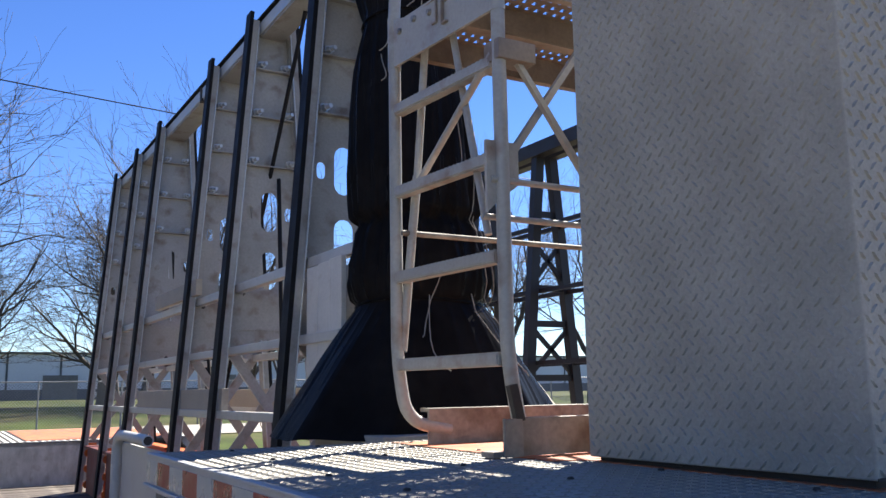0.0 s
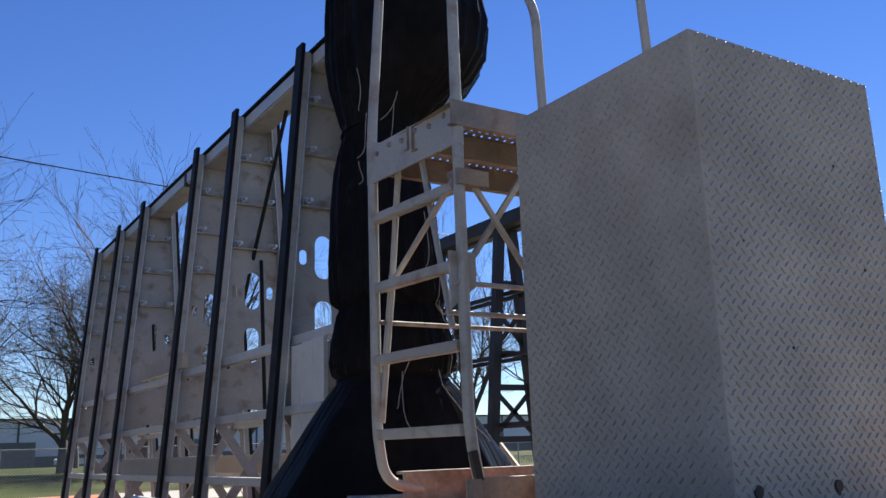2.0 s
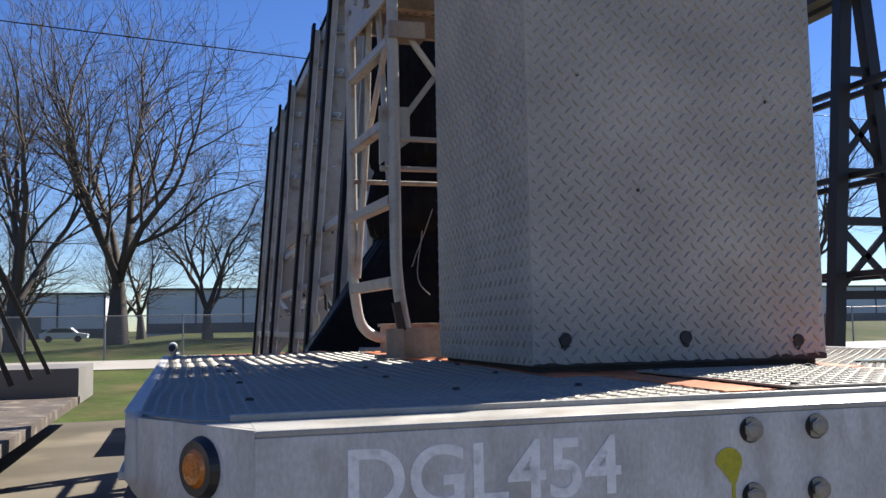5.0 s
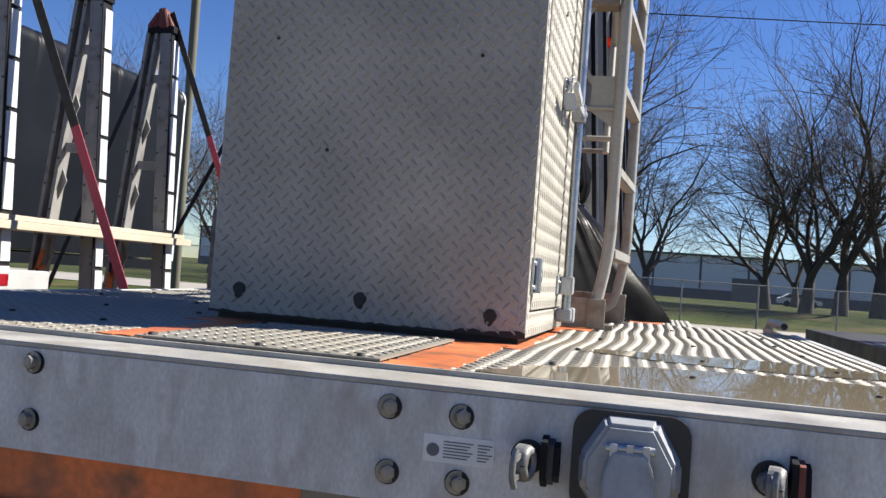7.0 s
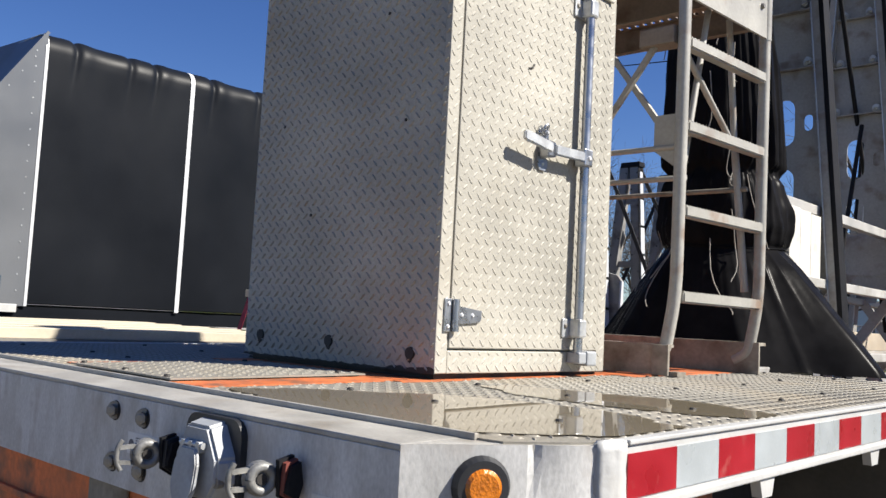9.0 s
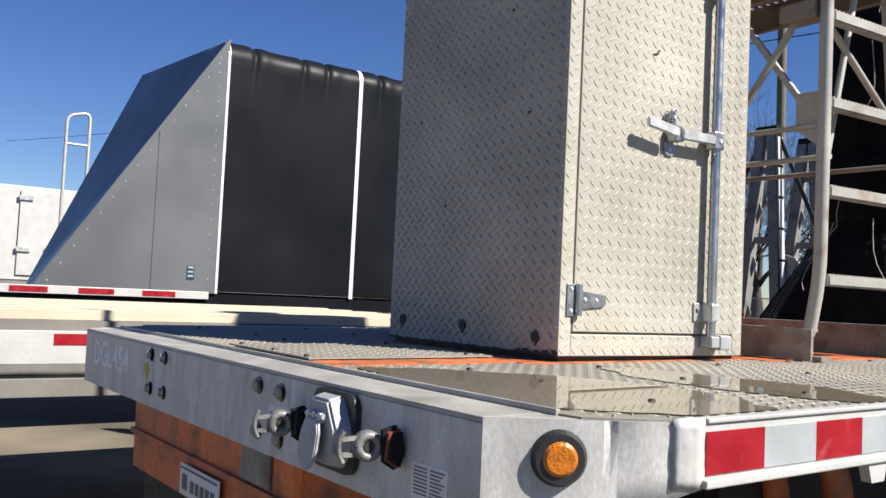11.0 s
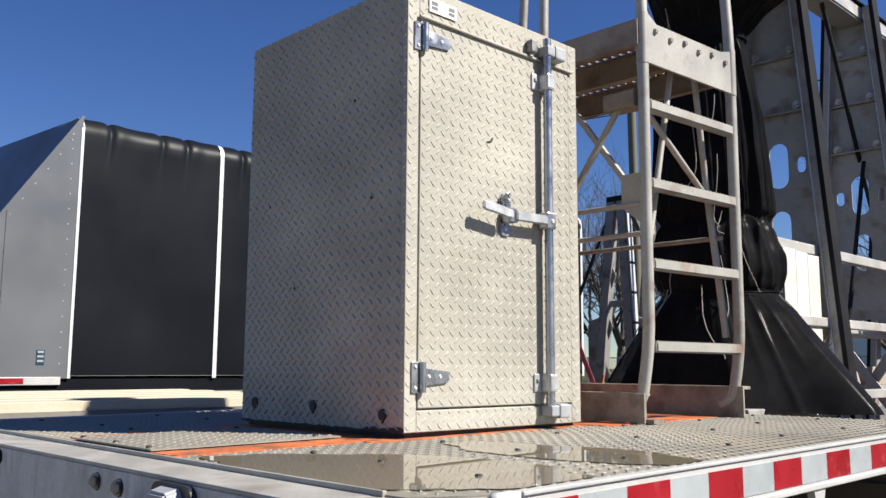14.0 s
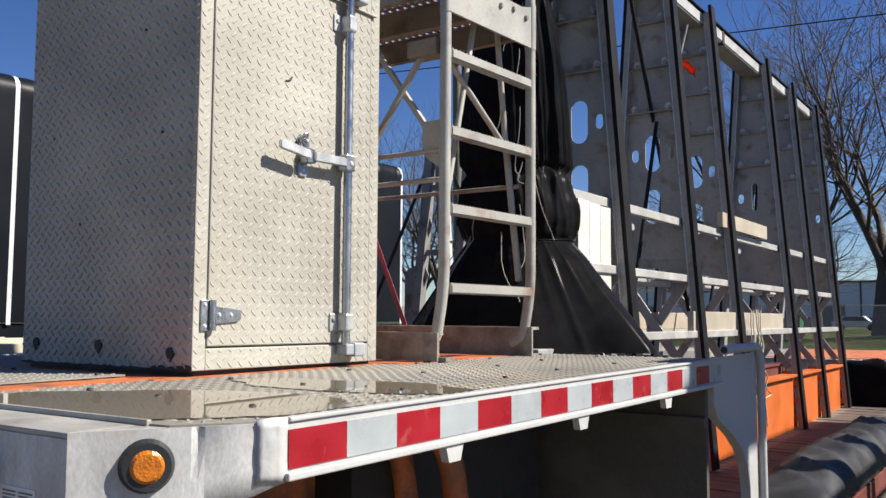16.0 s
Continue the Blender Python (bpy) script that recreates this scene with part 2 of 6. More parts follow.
def box(bm, lo, hi, bev=0.0):
    c = [(a + b) / 2 for a, b in zip(lo, hi)]
    d = [abs(b - a) for a, b in zip(lo, hi)]
    r = bmesh.ops.create_cube(bm, size=1, matrix=Matrix.LocRotScale(c, None, d))
    if bev:
        es = list({e for v in r["verts"] for e in v.link_edges})
        bmesh.ops.bevel(bm, geom=es, offset=bev, segments=2, affect="EDGES", profile=0.5)
    return bm


def bar(bm, p, q, w, h, side=(0, 0, 1)):
    """A square bar from p to q, w across and h along the side vector."""
    p, q = Vector(p), Vector(q)
    d = (q - p)
    z = d.normalized()
    s = Vector(side)
    y = (s - z * s.dot(z)).normalized()
    x = y.cross(z)
    m = Matrix((x, y, z)).transposed().to_4x4()
    m.translation = (p + q) / 2
    bmesh.ops.create_cube(bm, size=1, matrix=m @ Matrix.Diagonal((w, h, d.length, 1)))
    return bm


def tube(bm, pts, r, n=10, cap=True, radii=None):
    pts = [Vector(p) for p in pts]
    rings, up = [], None
    for i, p in enumerate(pts):
        t = (pts[min(i + 1, len(pts) - 1)] - pts[max(i - 1, 0)]).normalized()
        if up is None:
            up = t.orthogonal().normalized()
        up = (up - t * up.dot(t)).normalized()
        o = t.cross(up)
        rr = radii[i] if radii else r
        rings.append([bm.verts.new(p + (up * math.cos(a) + o * math.sin(a)) * rr) for a in (2 * math.pi * k / n for k in range(n))])
    for a, b in zip(rings, rings[1:]):
        for k in range(n):
            f = bm.faces.new((a[k], a[(k + 1) % n], b[(k + 1) % n], b[k]))
            f.smooth = True
    if cap:
        bm.faces.new([bm.verts.new(v.co) for v in rings[0][::-1]])
        bm.faces.new([bm.verts.new(v.co) for v in rings[-1]])
    return bm


def bend(pts, r=0.08, n=5):
    """Round the inner corners of a line of points."""
    pts = [Vector(p) for p in pts]
    out = [pts[0]]
    for a, b, c in zip(pts, pts[1:], pts[2:]):
        d1, d2 = (a - b), (c - b)
        k = min(r, d1.length / 2, d2.length / 2)
        s, e = b + d1.normalized() * k, b + d2.normalized() * k
        for i in range(n + 1):
            u = i / n
            out.append(s * (1 - u) ** 2 + b * 2 * u * (1 - u) + e * u * u)
    out.append(pts[-1])
    return out


def disc(bm, c, axis, r, depth, n=20, r2=None):
    a = Vector(axis).normalized()
    m = a.to_track_quat("Z", "Y").to_matrix().to_4x4()
    m.translation = Vector(c) + a * depth / 2
    bmesh.ops.create_cone(bm, cap_ends=True, segments=n, radius1=r, radius2=r if r2 is None else r2, depth=depth, matrix=m)
    return bm


def slab(bm, outline, normal, thick):
    """A flat plate from a closed outline, pushed along the normal."""
    vs = [bm.verts.new(p) for p in outline]
    f = bm.faces.new(vs)
    r = bmesh.ops.extrude_face_region(bm, geom=[f])
    bmesh.ops.translate(bm, verts=[v for v in r["geom"] if isinstance(v, bmesh.types.BMVert)], vec=Vector(normal) * thick)
    bmesh.ops.recalc_face_normals(bm, faces=bm.faces)
    return bm


def holed_plate(bm, outline, holes, frame_of, thick):
    """A plate with holes through it: 2D outline and holes, frame_of(u, v, w) gives the place."""
    loops = [outline] + holes
    for w in (0, thick):
        edges = []
        for lp in loops:
            vs = [bm.verts.new(frame_of(u, v, w)) for u, v in lp]
            edges += [bm.edges.new((vs[i], vs[(i + 1) % len(vs)])) for i in range(len(vs))]
        bmesh.ops.triangle_fill(bm, use_beauty=True, use_dissolve=False, edges=edges)
    for lp in loops:
        a = [bm.verts.new(frame_of(u, v, 0)) for u, v in lp]
        b = [bm.verts.new(frame_of(u, v, thick)) for u, v in lp]
        for i in range(len(lp)):
            j = (i + 1) % len(lp)
            bm.faces.new((a[i], a[j], b[j], b[i]))
    bmesh.ops.remove_doubles(bm, verts=bm.verts, dist=1e-5)
    bmesh.ops.recalc_face_normals(bm, faces=bm.faces)
    return bm


def oval(cx, cy, w, h, n=6):
    """A slot with round ends, upright when h > w."""
    r = w / 2
    k = max(0, h / 2 - r)
    top = [(cx + r * math.cos(a), cy + k + r * math.sin(a)) for a in (math.pi * i / n for i in range(n + 1))]
    bot = [(cx + r * math.cos(a), cy - k + r * math.sin(a)) for a in (math.pi + math.pi * i / n for i in range(n + 1))]
    return top + bot


def lugs(bm, u0, u1, v0, v1, at, pitch=0.040, length=0.0285, width=0.0072, height=0.0024, skip=None):
    """Raised lens-shaped treads in a herringbone: rows of one slant, each between two of the other."""
    rnd = random.Random(5)
    for j in range(int((v1 - v0) / pitch * 2) + 1):
        cv = v0 + (j + 0.5) * pitch / 2
        if cv > v1 - 0.004:
            break
        s = 1 if j % 2 else -1
        a = math.radians(45 * s + rnd.uniform(-1.5, 1.5))
        c, d = math.cos(a), math.sin(a)
        for i in range(int((u1 - u0) / pitch) + 2):
            cu = u0 + (i + (0.5 if j % 2 else 0.0)) * pitch + 0.008
            if cu < u0 + 0.004 or cu > u1 - 0.004 or (skip and skip(cu, cv)):
                continue
            h1 = min(length / 2, (cu - u0) / abs(c), (u1 - cu) / abs(c), (cv - v0) / abs(d), (v1 - cv) / abs(d))
            hl, hw = h1 * rnd.uniform(0.95, 1.0), width / 2
            base = [(-hl, 0), (-hl * 0.4, -hw), (hl * 0.4, -hw), (hl, 0), (hl * 0.4, hw), (-hl * 0.4, hw)]
            vs = [bm.verts.new(at(cu + x * c - y * d, cv + x * d + y * c, 0)) for x, y in base]
            tops = [bm.verts.new(at(cu + x * c - y * d, cv + x * d + y * c, height)) for x, y in ((-hl * 0.62, 0), (-hl * 0.25, -hw * 0.3), (hl * 0.25, -hw * 0.3), (hl * 0.62, 0), (hl * 0.25, hw * 0.3), (-hl * 0.25, hw * 0.3))]
            for k in range(6):
                bm.faces.new((vs[k], vs[(k + 1) % 6], tops[(k + 1) % 6], tops[k]))
            bm.faces.new(tops)
    return bm


def ragged(bm, lo, hi, z, thick, amp, seed):
    """A thin patch whose edge is chipped and uneven."""
    pts = []
    n = 28
    for (ax, ay), (bx, by) in (((lo[0], lo[1]), (hi[0], lo[1])), ((hi[0], lo[1]), (hi[0], hi[1])), ((hi[0], hi[1]), (lo[0], hi[1])), ((lo[0], hi[1]), (lo[0], lo[1]))):
        for i in range(n):
            x, y = ax + (bx - ax) * i / n, ay + (by - ay) * i / n
            w = noise.noise((x * 22, y * 22, seed)) + 0.6 * noise.noise((x * 70, y * 70, seed))
            k = math.hypot(bx - ax, by - ay)
            nx, ny = (by - ay) / k, -(bx - ax) / k
            pts.append((x - nx * amp * abs(w), y - ny * amp * abs(w), z))
    return slab(bm, pts, (0, 0, 1), thick)


def hex_bolt(r=0.014, h=0.010, washer=0.022):
    bm = B()
    disc(bm, (0, 0, 0), (0, 0, 1), washer, 0.003, 20)
    disc(bm, (0, 0, 0.003), (0, 0, 1), r, h, 6)
    disc(bm, (0, 0, 0.003 + h), (0, 0, 1), r * 0.8, 0.001, 12, r * 0.6)
    return bm


def text(name, body, size, m, parent, material, wide=None, bold=0.0):
    """Raised lettering; wide draws it out or in to a total width, size is then the height of its capitals."""
    cu = bpy.data.curves.new(name, "FONT")
    cu.body, cu.size, cu.extrude, cu.offset = body, size, 0.0006, bold
    tmp = bpy.data.objects.new(name, cu)
    me = bpy.data.meshes.new_from_object(tmp)
    bpy.data.objects.remove(tmp)
    me.name = name
    if wide:
        xs, ys = [v.co.x for v in me.vertices], [v.co.y for v in me.vertices]
        for v in me.vertices:
            v.co.x = (v.co.x - min(xs)) * wide / (max(xs) - min(xs))
            v.co.y = (v.co.y - min(ys)) * size / (max(ys) - min(ys))
    me.materials.clear()
    me.materials.append(material)
    return piece(name, me, parent, m)

# ---- ground ----
PROFILE = [(-300, 0), (-60, 0), (14, 0), (29, 0.3), (37, 0.42), (45, 0.5), (52, 0.55), (70, 0.6), (160, 0.8), (2500, 0.8)]


def ground_z(y, x=-40.0):
    """Level yard; the grass behind the fence rises to a low bank on one side."""
    rise = 0.5 * min(1, max(0, (x + 9) / 8)) * min(1, max(0, (y - 37.5) / 13))
    for (a, za), (b, zb) in zip(PROFILE, PROFILE[1:]):
        if a <= y <= b:
            return za + (zb - za) * (y - a) / (b - a) + rise
    return 0


def strip(y0, y1, x=1500, lift=0.0):
    bm = B()
    ys = sorted({y0, y1, *[y for y, _ in PROFILE if y0 < y < y1]})
    xs = sorted({-x, x, *[q for q in (-400, -120, -60, -30, -9, -7, -5, -3, -1, 20, 60, 120, 400) if -x < q < x]})
    rows = [[bm.verts.new((q, y, ground_z(y, q) + lift)) for q in xs] for y in ys]
    for a, b in zip(rows, rows[1:]):
        for i in range(len(xs) - 1):
            bm.faces.new((a[i], a[i + 1], b[i + 1], b[i]))
    return bm


single("ground", strip(-300, 2500), M_GRASS, "winter grass ground, green and straw coloured", "ground", "structure")
single("lot", strip(-90, 15.5, 150, 0.006), M_ASPHALT, "worn dark asphalt yard with sandy patches", "ground", "structure")
bm = strip(30, 36.5, 1500, 0.03)
single("road", bm, M_ROAD, "pale concrete road beside the yard", "road", "structure")

# ---- own trailer, built with its deck at z 0 ----
TILT = 0.0072
trailer = thing("drop_deck_trailer", (0, 0, 1.468), "aluminium drop-deck trailer with striped reflective edge tape", "trailer", tilt=TILT, local=True)
DK = 2.705  # rear end of the raised deck
bm = B()
slab(bm, [(-1.17, 0.130, -0.022), (1.17, 0.130, -0.022), (1.205, 0.134, -0.022), (1.226, 0.162, -0.022), (1.262, 0.217, -0.022), (1.284, 0.265, -0.022), (1.297, 0.31, -0.022), (1.297, DK, -0.022), (-1.297, DK, -0.022), (-1.297, 0.31, -0.022), (-1.284, 0.265, -0.022), (-1.262, 0.217, -0.022), (-1.226, 0.162, -0.022), (-1.205, 0.134, -0.022)], (0, 0, 1), 0.022)
part("deck_plate", bm, M_DECK, trailer, "dusty aluminium tread plate deck")
bm = B()
lugs(bm, -1.278, 1.278, 0.14, DK - 0.01, lambda u, v, w: Vector((u + 0.017 * noise.noise((u * 2.0, v * 2.0, 3.0)), v + 0.017 * noise.noise((u * 2.0, v * 2.0, 8.0)), w)), height=0.0022, skip=lambda u, v: (abs(u) < 0.4 and 0.9 < v < 1.6) or v < 0.155 + max(0, abs(u) - 1.19) * 1.55)
part("tread_relief", bm, M_DECK, trailer, "raised diamond treads of the deck", kind="stuff")
# front beam: face, top flange, under flange
bm = B()
box(bm, (-1.135, 0, -0.186), (1.135, 0.012, -0.0125), 0.001)
box(bm, (-1.135, 0.012, -0.186), (1.135, 0.10, -0.176))
part("front_beam", bm, M_ALU, trailer, "scuffed grey aluminium front beam")
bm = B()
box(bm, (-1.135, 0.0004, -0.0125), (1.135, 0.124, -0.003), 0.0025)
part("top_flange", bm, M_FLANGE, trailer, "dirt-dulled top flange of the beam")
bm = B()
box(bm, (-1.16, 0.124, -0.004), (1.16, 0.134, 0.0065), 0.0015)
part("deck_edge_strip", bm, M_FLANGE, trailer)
for s in (-1, 1):
    # slanting corner panel and its top
    bm = B()
    bend_pts = [(1.135, 0.0, -0.186), (1.168, 0.052, -0.176), (1.203, 0.107, -0.164), (1.233, 0.155, -0.150), (1.239, 0.164, -0.148), (1.2445, 0.173, -0.146), (1.275, 0.216, -0.130), (1.297, 0.262, -0.112), (1.304, 0.29, -0.105)]
    courses = (0.0, 0.4, 0.72, 0.88, 1.0)

    def skin(inset):
        rows = []
        for k, (x, y, z) in enumerate(bend_pts):
            col = []
            for f in courses:
                # a crease knocked into the upper edge fades out downwards
                d = 0.006 * max(0.0, (f - 0.55) / 0.45) if k == 4 else 0.0
                col.append(bm.verts.new((s * (x - inset - d), y + inset + 0.6 * d, z + (-0.003 - z) * f)))
            rows.append(col)
        for k, (p, q) in enumerate(zip(rows, rows[1:])):
            for m_ in range(len(courses) - 1):
                bm.faces.new((p[m_], q[m_], q[m_ + 1], p[m_ + 1])).smooth = k > 4
        return rows

    outer, inner = skin(0.0), skin(0.012)
    for p, q, i_, j_ in zip(outer, outer[1:], inner, inner[1:]):
        bm.faces.new((p[0], q[0], j_[0], i_[0]))
    bmesh.ops.recalc_face_normals(bm, faces=bm.faces)
    part("corner_panel", bm, M_ALU, trailer, "bent grey aluminium corner panel")
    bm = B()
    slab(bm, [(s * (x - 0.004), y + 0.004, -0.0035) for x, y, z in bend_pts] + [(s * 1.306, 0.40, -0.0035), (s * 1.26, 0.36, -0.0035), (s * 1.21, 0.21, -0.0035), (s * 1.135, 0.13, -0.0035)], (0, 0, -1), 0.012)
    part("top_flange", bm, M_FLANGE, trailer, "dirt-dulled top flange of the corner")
    bm = B()
    slab(bm, [(s * x, y, -0.106) for x, y in ((1.281, 0.246), (1.289, 0.238), (1.298, 0.256), (1.305, 0.272), (1.3095, 0.298), (1.292, 0.298), (1.284, 0.268))], (0, 0, 1), 0.110)
    bmesh.ops.bevel(bm, geom=bm.edges[:], offset=0.004, segments=2, affect="EDGES")
    bmesh.ops.subdivide_edges(bm, edges=[e for e in bm.edges if abs(e.verts[0].co.z - e.verts[1].co.z) > 0.05], cuts=7)
    for v in bm.verts:
        v.co += noise.noise_vector(v.co * 38) * 0.0026 + noise.noise_vector(v.co * 130) * 0.0008
    for f_ in bm.faces:
        f_.smooth = True
    part("corner_post", bm, M_WHITE, trailer, "chipped thickly white-painted corner")
    bm = B()
    box(bm, (s * 1.285, 0.29, -0.09), (s * 1.306, DK, 0.003), 0.003)
    box(bm, (s * 1.285, 0.29, -0.102), (s * 1.318, DK, -0.088), 0.003)
    part("side_rail", bm, M_WHITE, trailer, "white-painted side rail")
    bm = B()
    box(bm, (s * 1.2975, 0.30, -0.004), (s * 1.311, DK, 0.0035), 0.002)
    part("rail_lip", bm, M_WHITE, trailer, "chipped whitish rim of the deck")
    n = 16
    for k in range(n):
        a, b = 0.299 + k * 0.15, 0.299 + (k + 1) * 0.15
        bm = B()
        box(bm, (s * 1.305, a, -0.083), (s * 1.3085, b - 0.0005, -0.017))
        part("tape_block", bm, M_SILVER if k % 2 else M_RED, trailer, "silver reflective tape" if k % 2 else "red reflective tape")
    for y in (0.80, 1.44, 2.10):
        bm = B()
        slab(bm, [(s * 1.312, y - 0.035, -0.10), (s * 1.312, y + 0.035, -0.10), (s * 1.312, y + 0.022, -0.138), (s * 1.312, y - 0.022, -0.138)], (-s, 0, 0), 0.02)
        part("stake_tab", bm, M_WHITE, trailer)
    # amber marker lamp on the slanting panel
    nrm = Vector((s * 0.845, -0.535, -0.0)).normalized()
    c = Vector((s * 1.197, 0.098, -0.060)) + nrm * 0.001
    bm = B()
    disc(bm, c, nrm, 0.043, 0.012, 28, 0.037)
    lamp = part("marker_lamp", bm, M_BLACK, trailer, "round marker lamp in a black rubber ring")
    bm = B()
    disc(bm, c + nrm * 0.010, nrm, 0.0285, 0.007, 24, 0.021)
    part("lens", bm, M_AMBER, lamp, "amber lens")
BOLT = mesh_of("bolt", hex_bolt(0.0118, 0.010, 0.0178), M_BOLT)
# dark disc paints the thin contact shadow round each bolt washer
rg = B()
disc(rg, (0, 0, 0), (0, 0, 1), 0.0194, 0.0009, 22)
RING = mesh_of("grime_ring", rg, M_GRIME_SHADE)
for x, z in ((-0.402, -0.036), (-0.285, -0.036), (-0.402, -0.133), (-0.286, -0.132), (0.345, -0.042), (0.457, -0.045), (0.348, -0.140), (0.457, -0.143)):
    piece("bolt", BOLT, trailer, pose(x, -0.0012, z, 90, 0, 60 * x))
    piece("grime_ring", RING, trailer, pose(x, -0.0002, z - 0.001, 90, 0, 0))
# yellow spray mark
bm = B()
vs = []
for k in range(28):
    a = 2 * math.pi * k / 28
    low = max(0.0, -math.sin(a))
    vs.append(bm.verts.new((-0.442 + 0.023 * math.cos(a) * (1 - 0.45 * low) + 0.007 * low, -0.0012, -0.083 + (0.022 + 0.013 * low ** 3) * math.sin(a))))
bm.faces.new(vs[::-1])
box(bm, (-0.4385, -0.0010, -0.138), (-0.4325, -0.0004, -0.116))
part("paint_mark", bm, M_YELLOW, trailer, "yellow sprayed paint mark")
# data labels
bm = B()
box(bm, (0.402, -0.0012, -0.117), (0.510, -0.0002, -0.076))
lab = part("data_label", bm, M_LABEL, trailer, "small pale data label with fine print")
bm = B()
disc(bm, (0.417, -0.0014, -0.099), (0, -1, 0), 0.010, 0.0004, 16)
for k in range(6):
    for a, b in ((0.433, 0.478), (0.485, 0.507)):
        box(bm, (a, -0.0018, -0.0862 - k * 0.0046), (b - 0.004 * (k % 3), -0.0014, -0.0844 - k * 0.0046))
part("print", bm, M_INK, lab)
bm = B()
box(bm, (0.955, -0.0012, -0.158), (1.055, -0.0002, -0.098))
lab = part("data_label", bm, M_LABEL, trailer, "small pale data label with fine print")
bm = B()
for k in range(8):
    box(bm, (0.962, -0.0018, -0.107 - k * 0.006), (1.0, -0.0014, -0.1045 - k * 0.006))
    box(bm, (1.008, -0.0018, -0.107 - k * 0.006), (1.048 - 0.006 * (k % 3), -0.0014, -0.1045 - k * 0.006))
part("print", bm, M_INK, lab)
text("lettering", "DGL454", 0.084, pose(-1.015, -0.0006, -0.116, 90, 0, 0), trailer, M_FADED, 0.395, 0.0012)

# electrical nose box
bm = B()
outline = []
for cx, cz, q0 in ((0.757, -0.042, 0.0), (0.653, -0.042, 0.5), (0.653, -0.130, 1.0), (0.757, -0.130, 1.5)):
    outline += [(cx + 0.030 * math.cos(math.pi * (q0 + k / 12)), -0.001, cz + 0.030 * math.sin(math.pi * (q0 + k / 12))) for k in range(7)]
slab(bm, outline, (0, -1, 0), 0.012)
nosebox = part("socket_box", bm, M_BLACK, trailer, "trailer electrical socket on a black gasket")
bm = B()
prof = [(0.668, -0.018), (0.742, -0.018), (0.776, -0.075), (0.776, -0.118), (0.752, -0.15), (0.658, -0.15), (0.634, -0.118), (0.634, -0.075)]
a = [bm.verts.new((x, -0.012, z)) for x, z in prof]
b = [bm.verts.new((0.705 + (x - 0.705) * 0.86, -0.044, -0.084 + (z + 0.084) * 0.88)) for x, z in prof]
bm.faces.new(b)
for i in range(8):
    bm.faces.new((a[i], a[(i + 1) % 8], b[(i + 1) % 8], b[i]))
bmesh.ops.recalc_face_normals(bm, faces=bm.faces)
bmesh.ops.bevel(bm, geom=[e for e in bm.edges if len(e.link_faces) == 2], offset=0.005, segments=2, affect="EDGES")
part("housing", bm, M_GREYP, nosebox, "grey cast housing")
bm = B()
slab(bm, [(0.683, -0.050, -0.060), (0.727, -0.050, -0.060), (0.738, -0.054, -0.085)] + [(0.705 + 0.034 * math.cos(q), -0.058 - 0.004 * math.sin(q), -0.115 - 0.040 * math.sin(q)) for q in (math.pi * k / 10 for k in range(11))] + [(0.672, -0.054, -0.085)], (0, -1, 0), 0.009)
bmesh.ops.bevel(bm, geom=bm.edges[:], offset=0.0025, segments=2, affect="EDGES")
part("flap_lid", bm, M_GREYP, nosebox, "spring lid of the socket")
bm = B()
tube(bm, [(0.672, -0.050, -0.056), (0.738, -0.050, -0.056)], 0.0055, 10)
for x in (0.683, 0.705, 0.727):
    box(bm, (x - 0.005, -0.056, -0.068), (x + 0.005, -0.042, -0.05), 0.001)
part("hinge_pin", bm, M_GALV, nosebox)
for x in (0.648, 0.762):
    bm = B()
    disc(bm, (x, -0.028, -0.112), (0, -1, 0), 0.009, 0.012, 12)
    part("screw", bm, M_BOLT, nosebox)


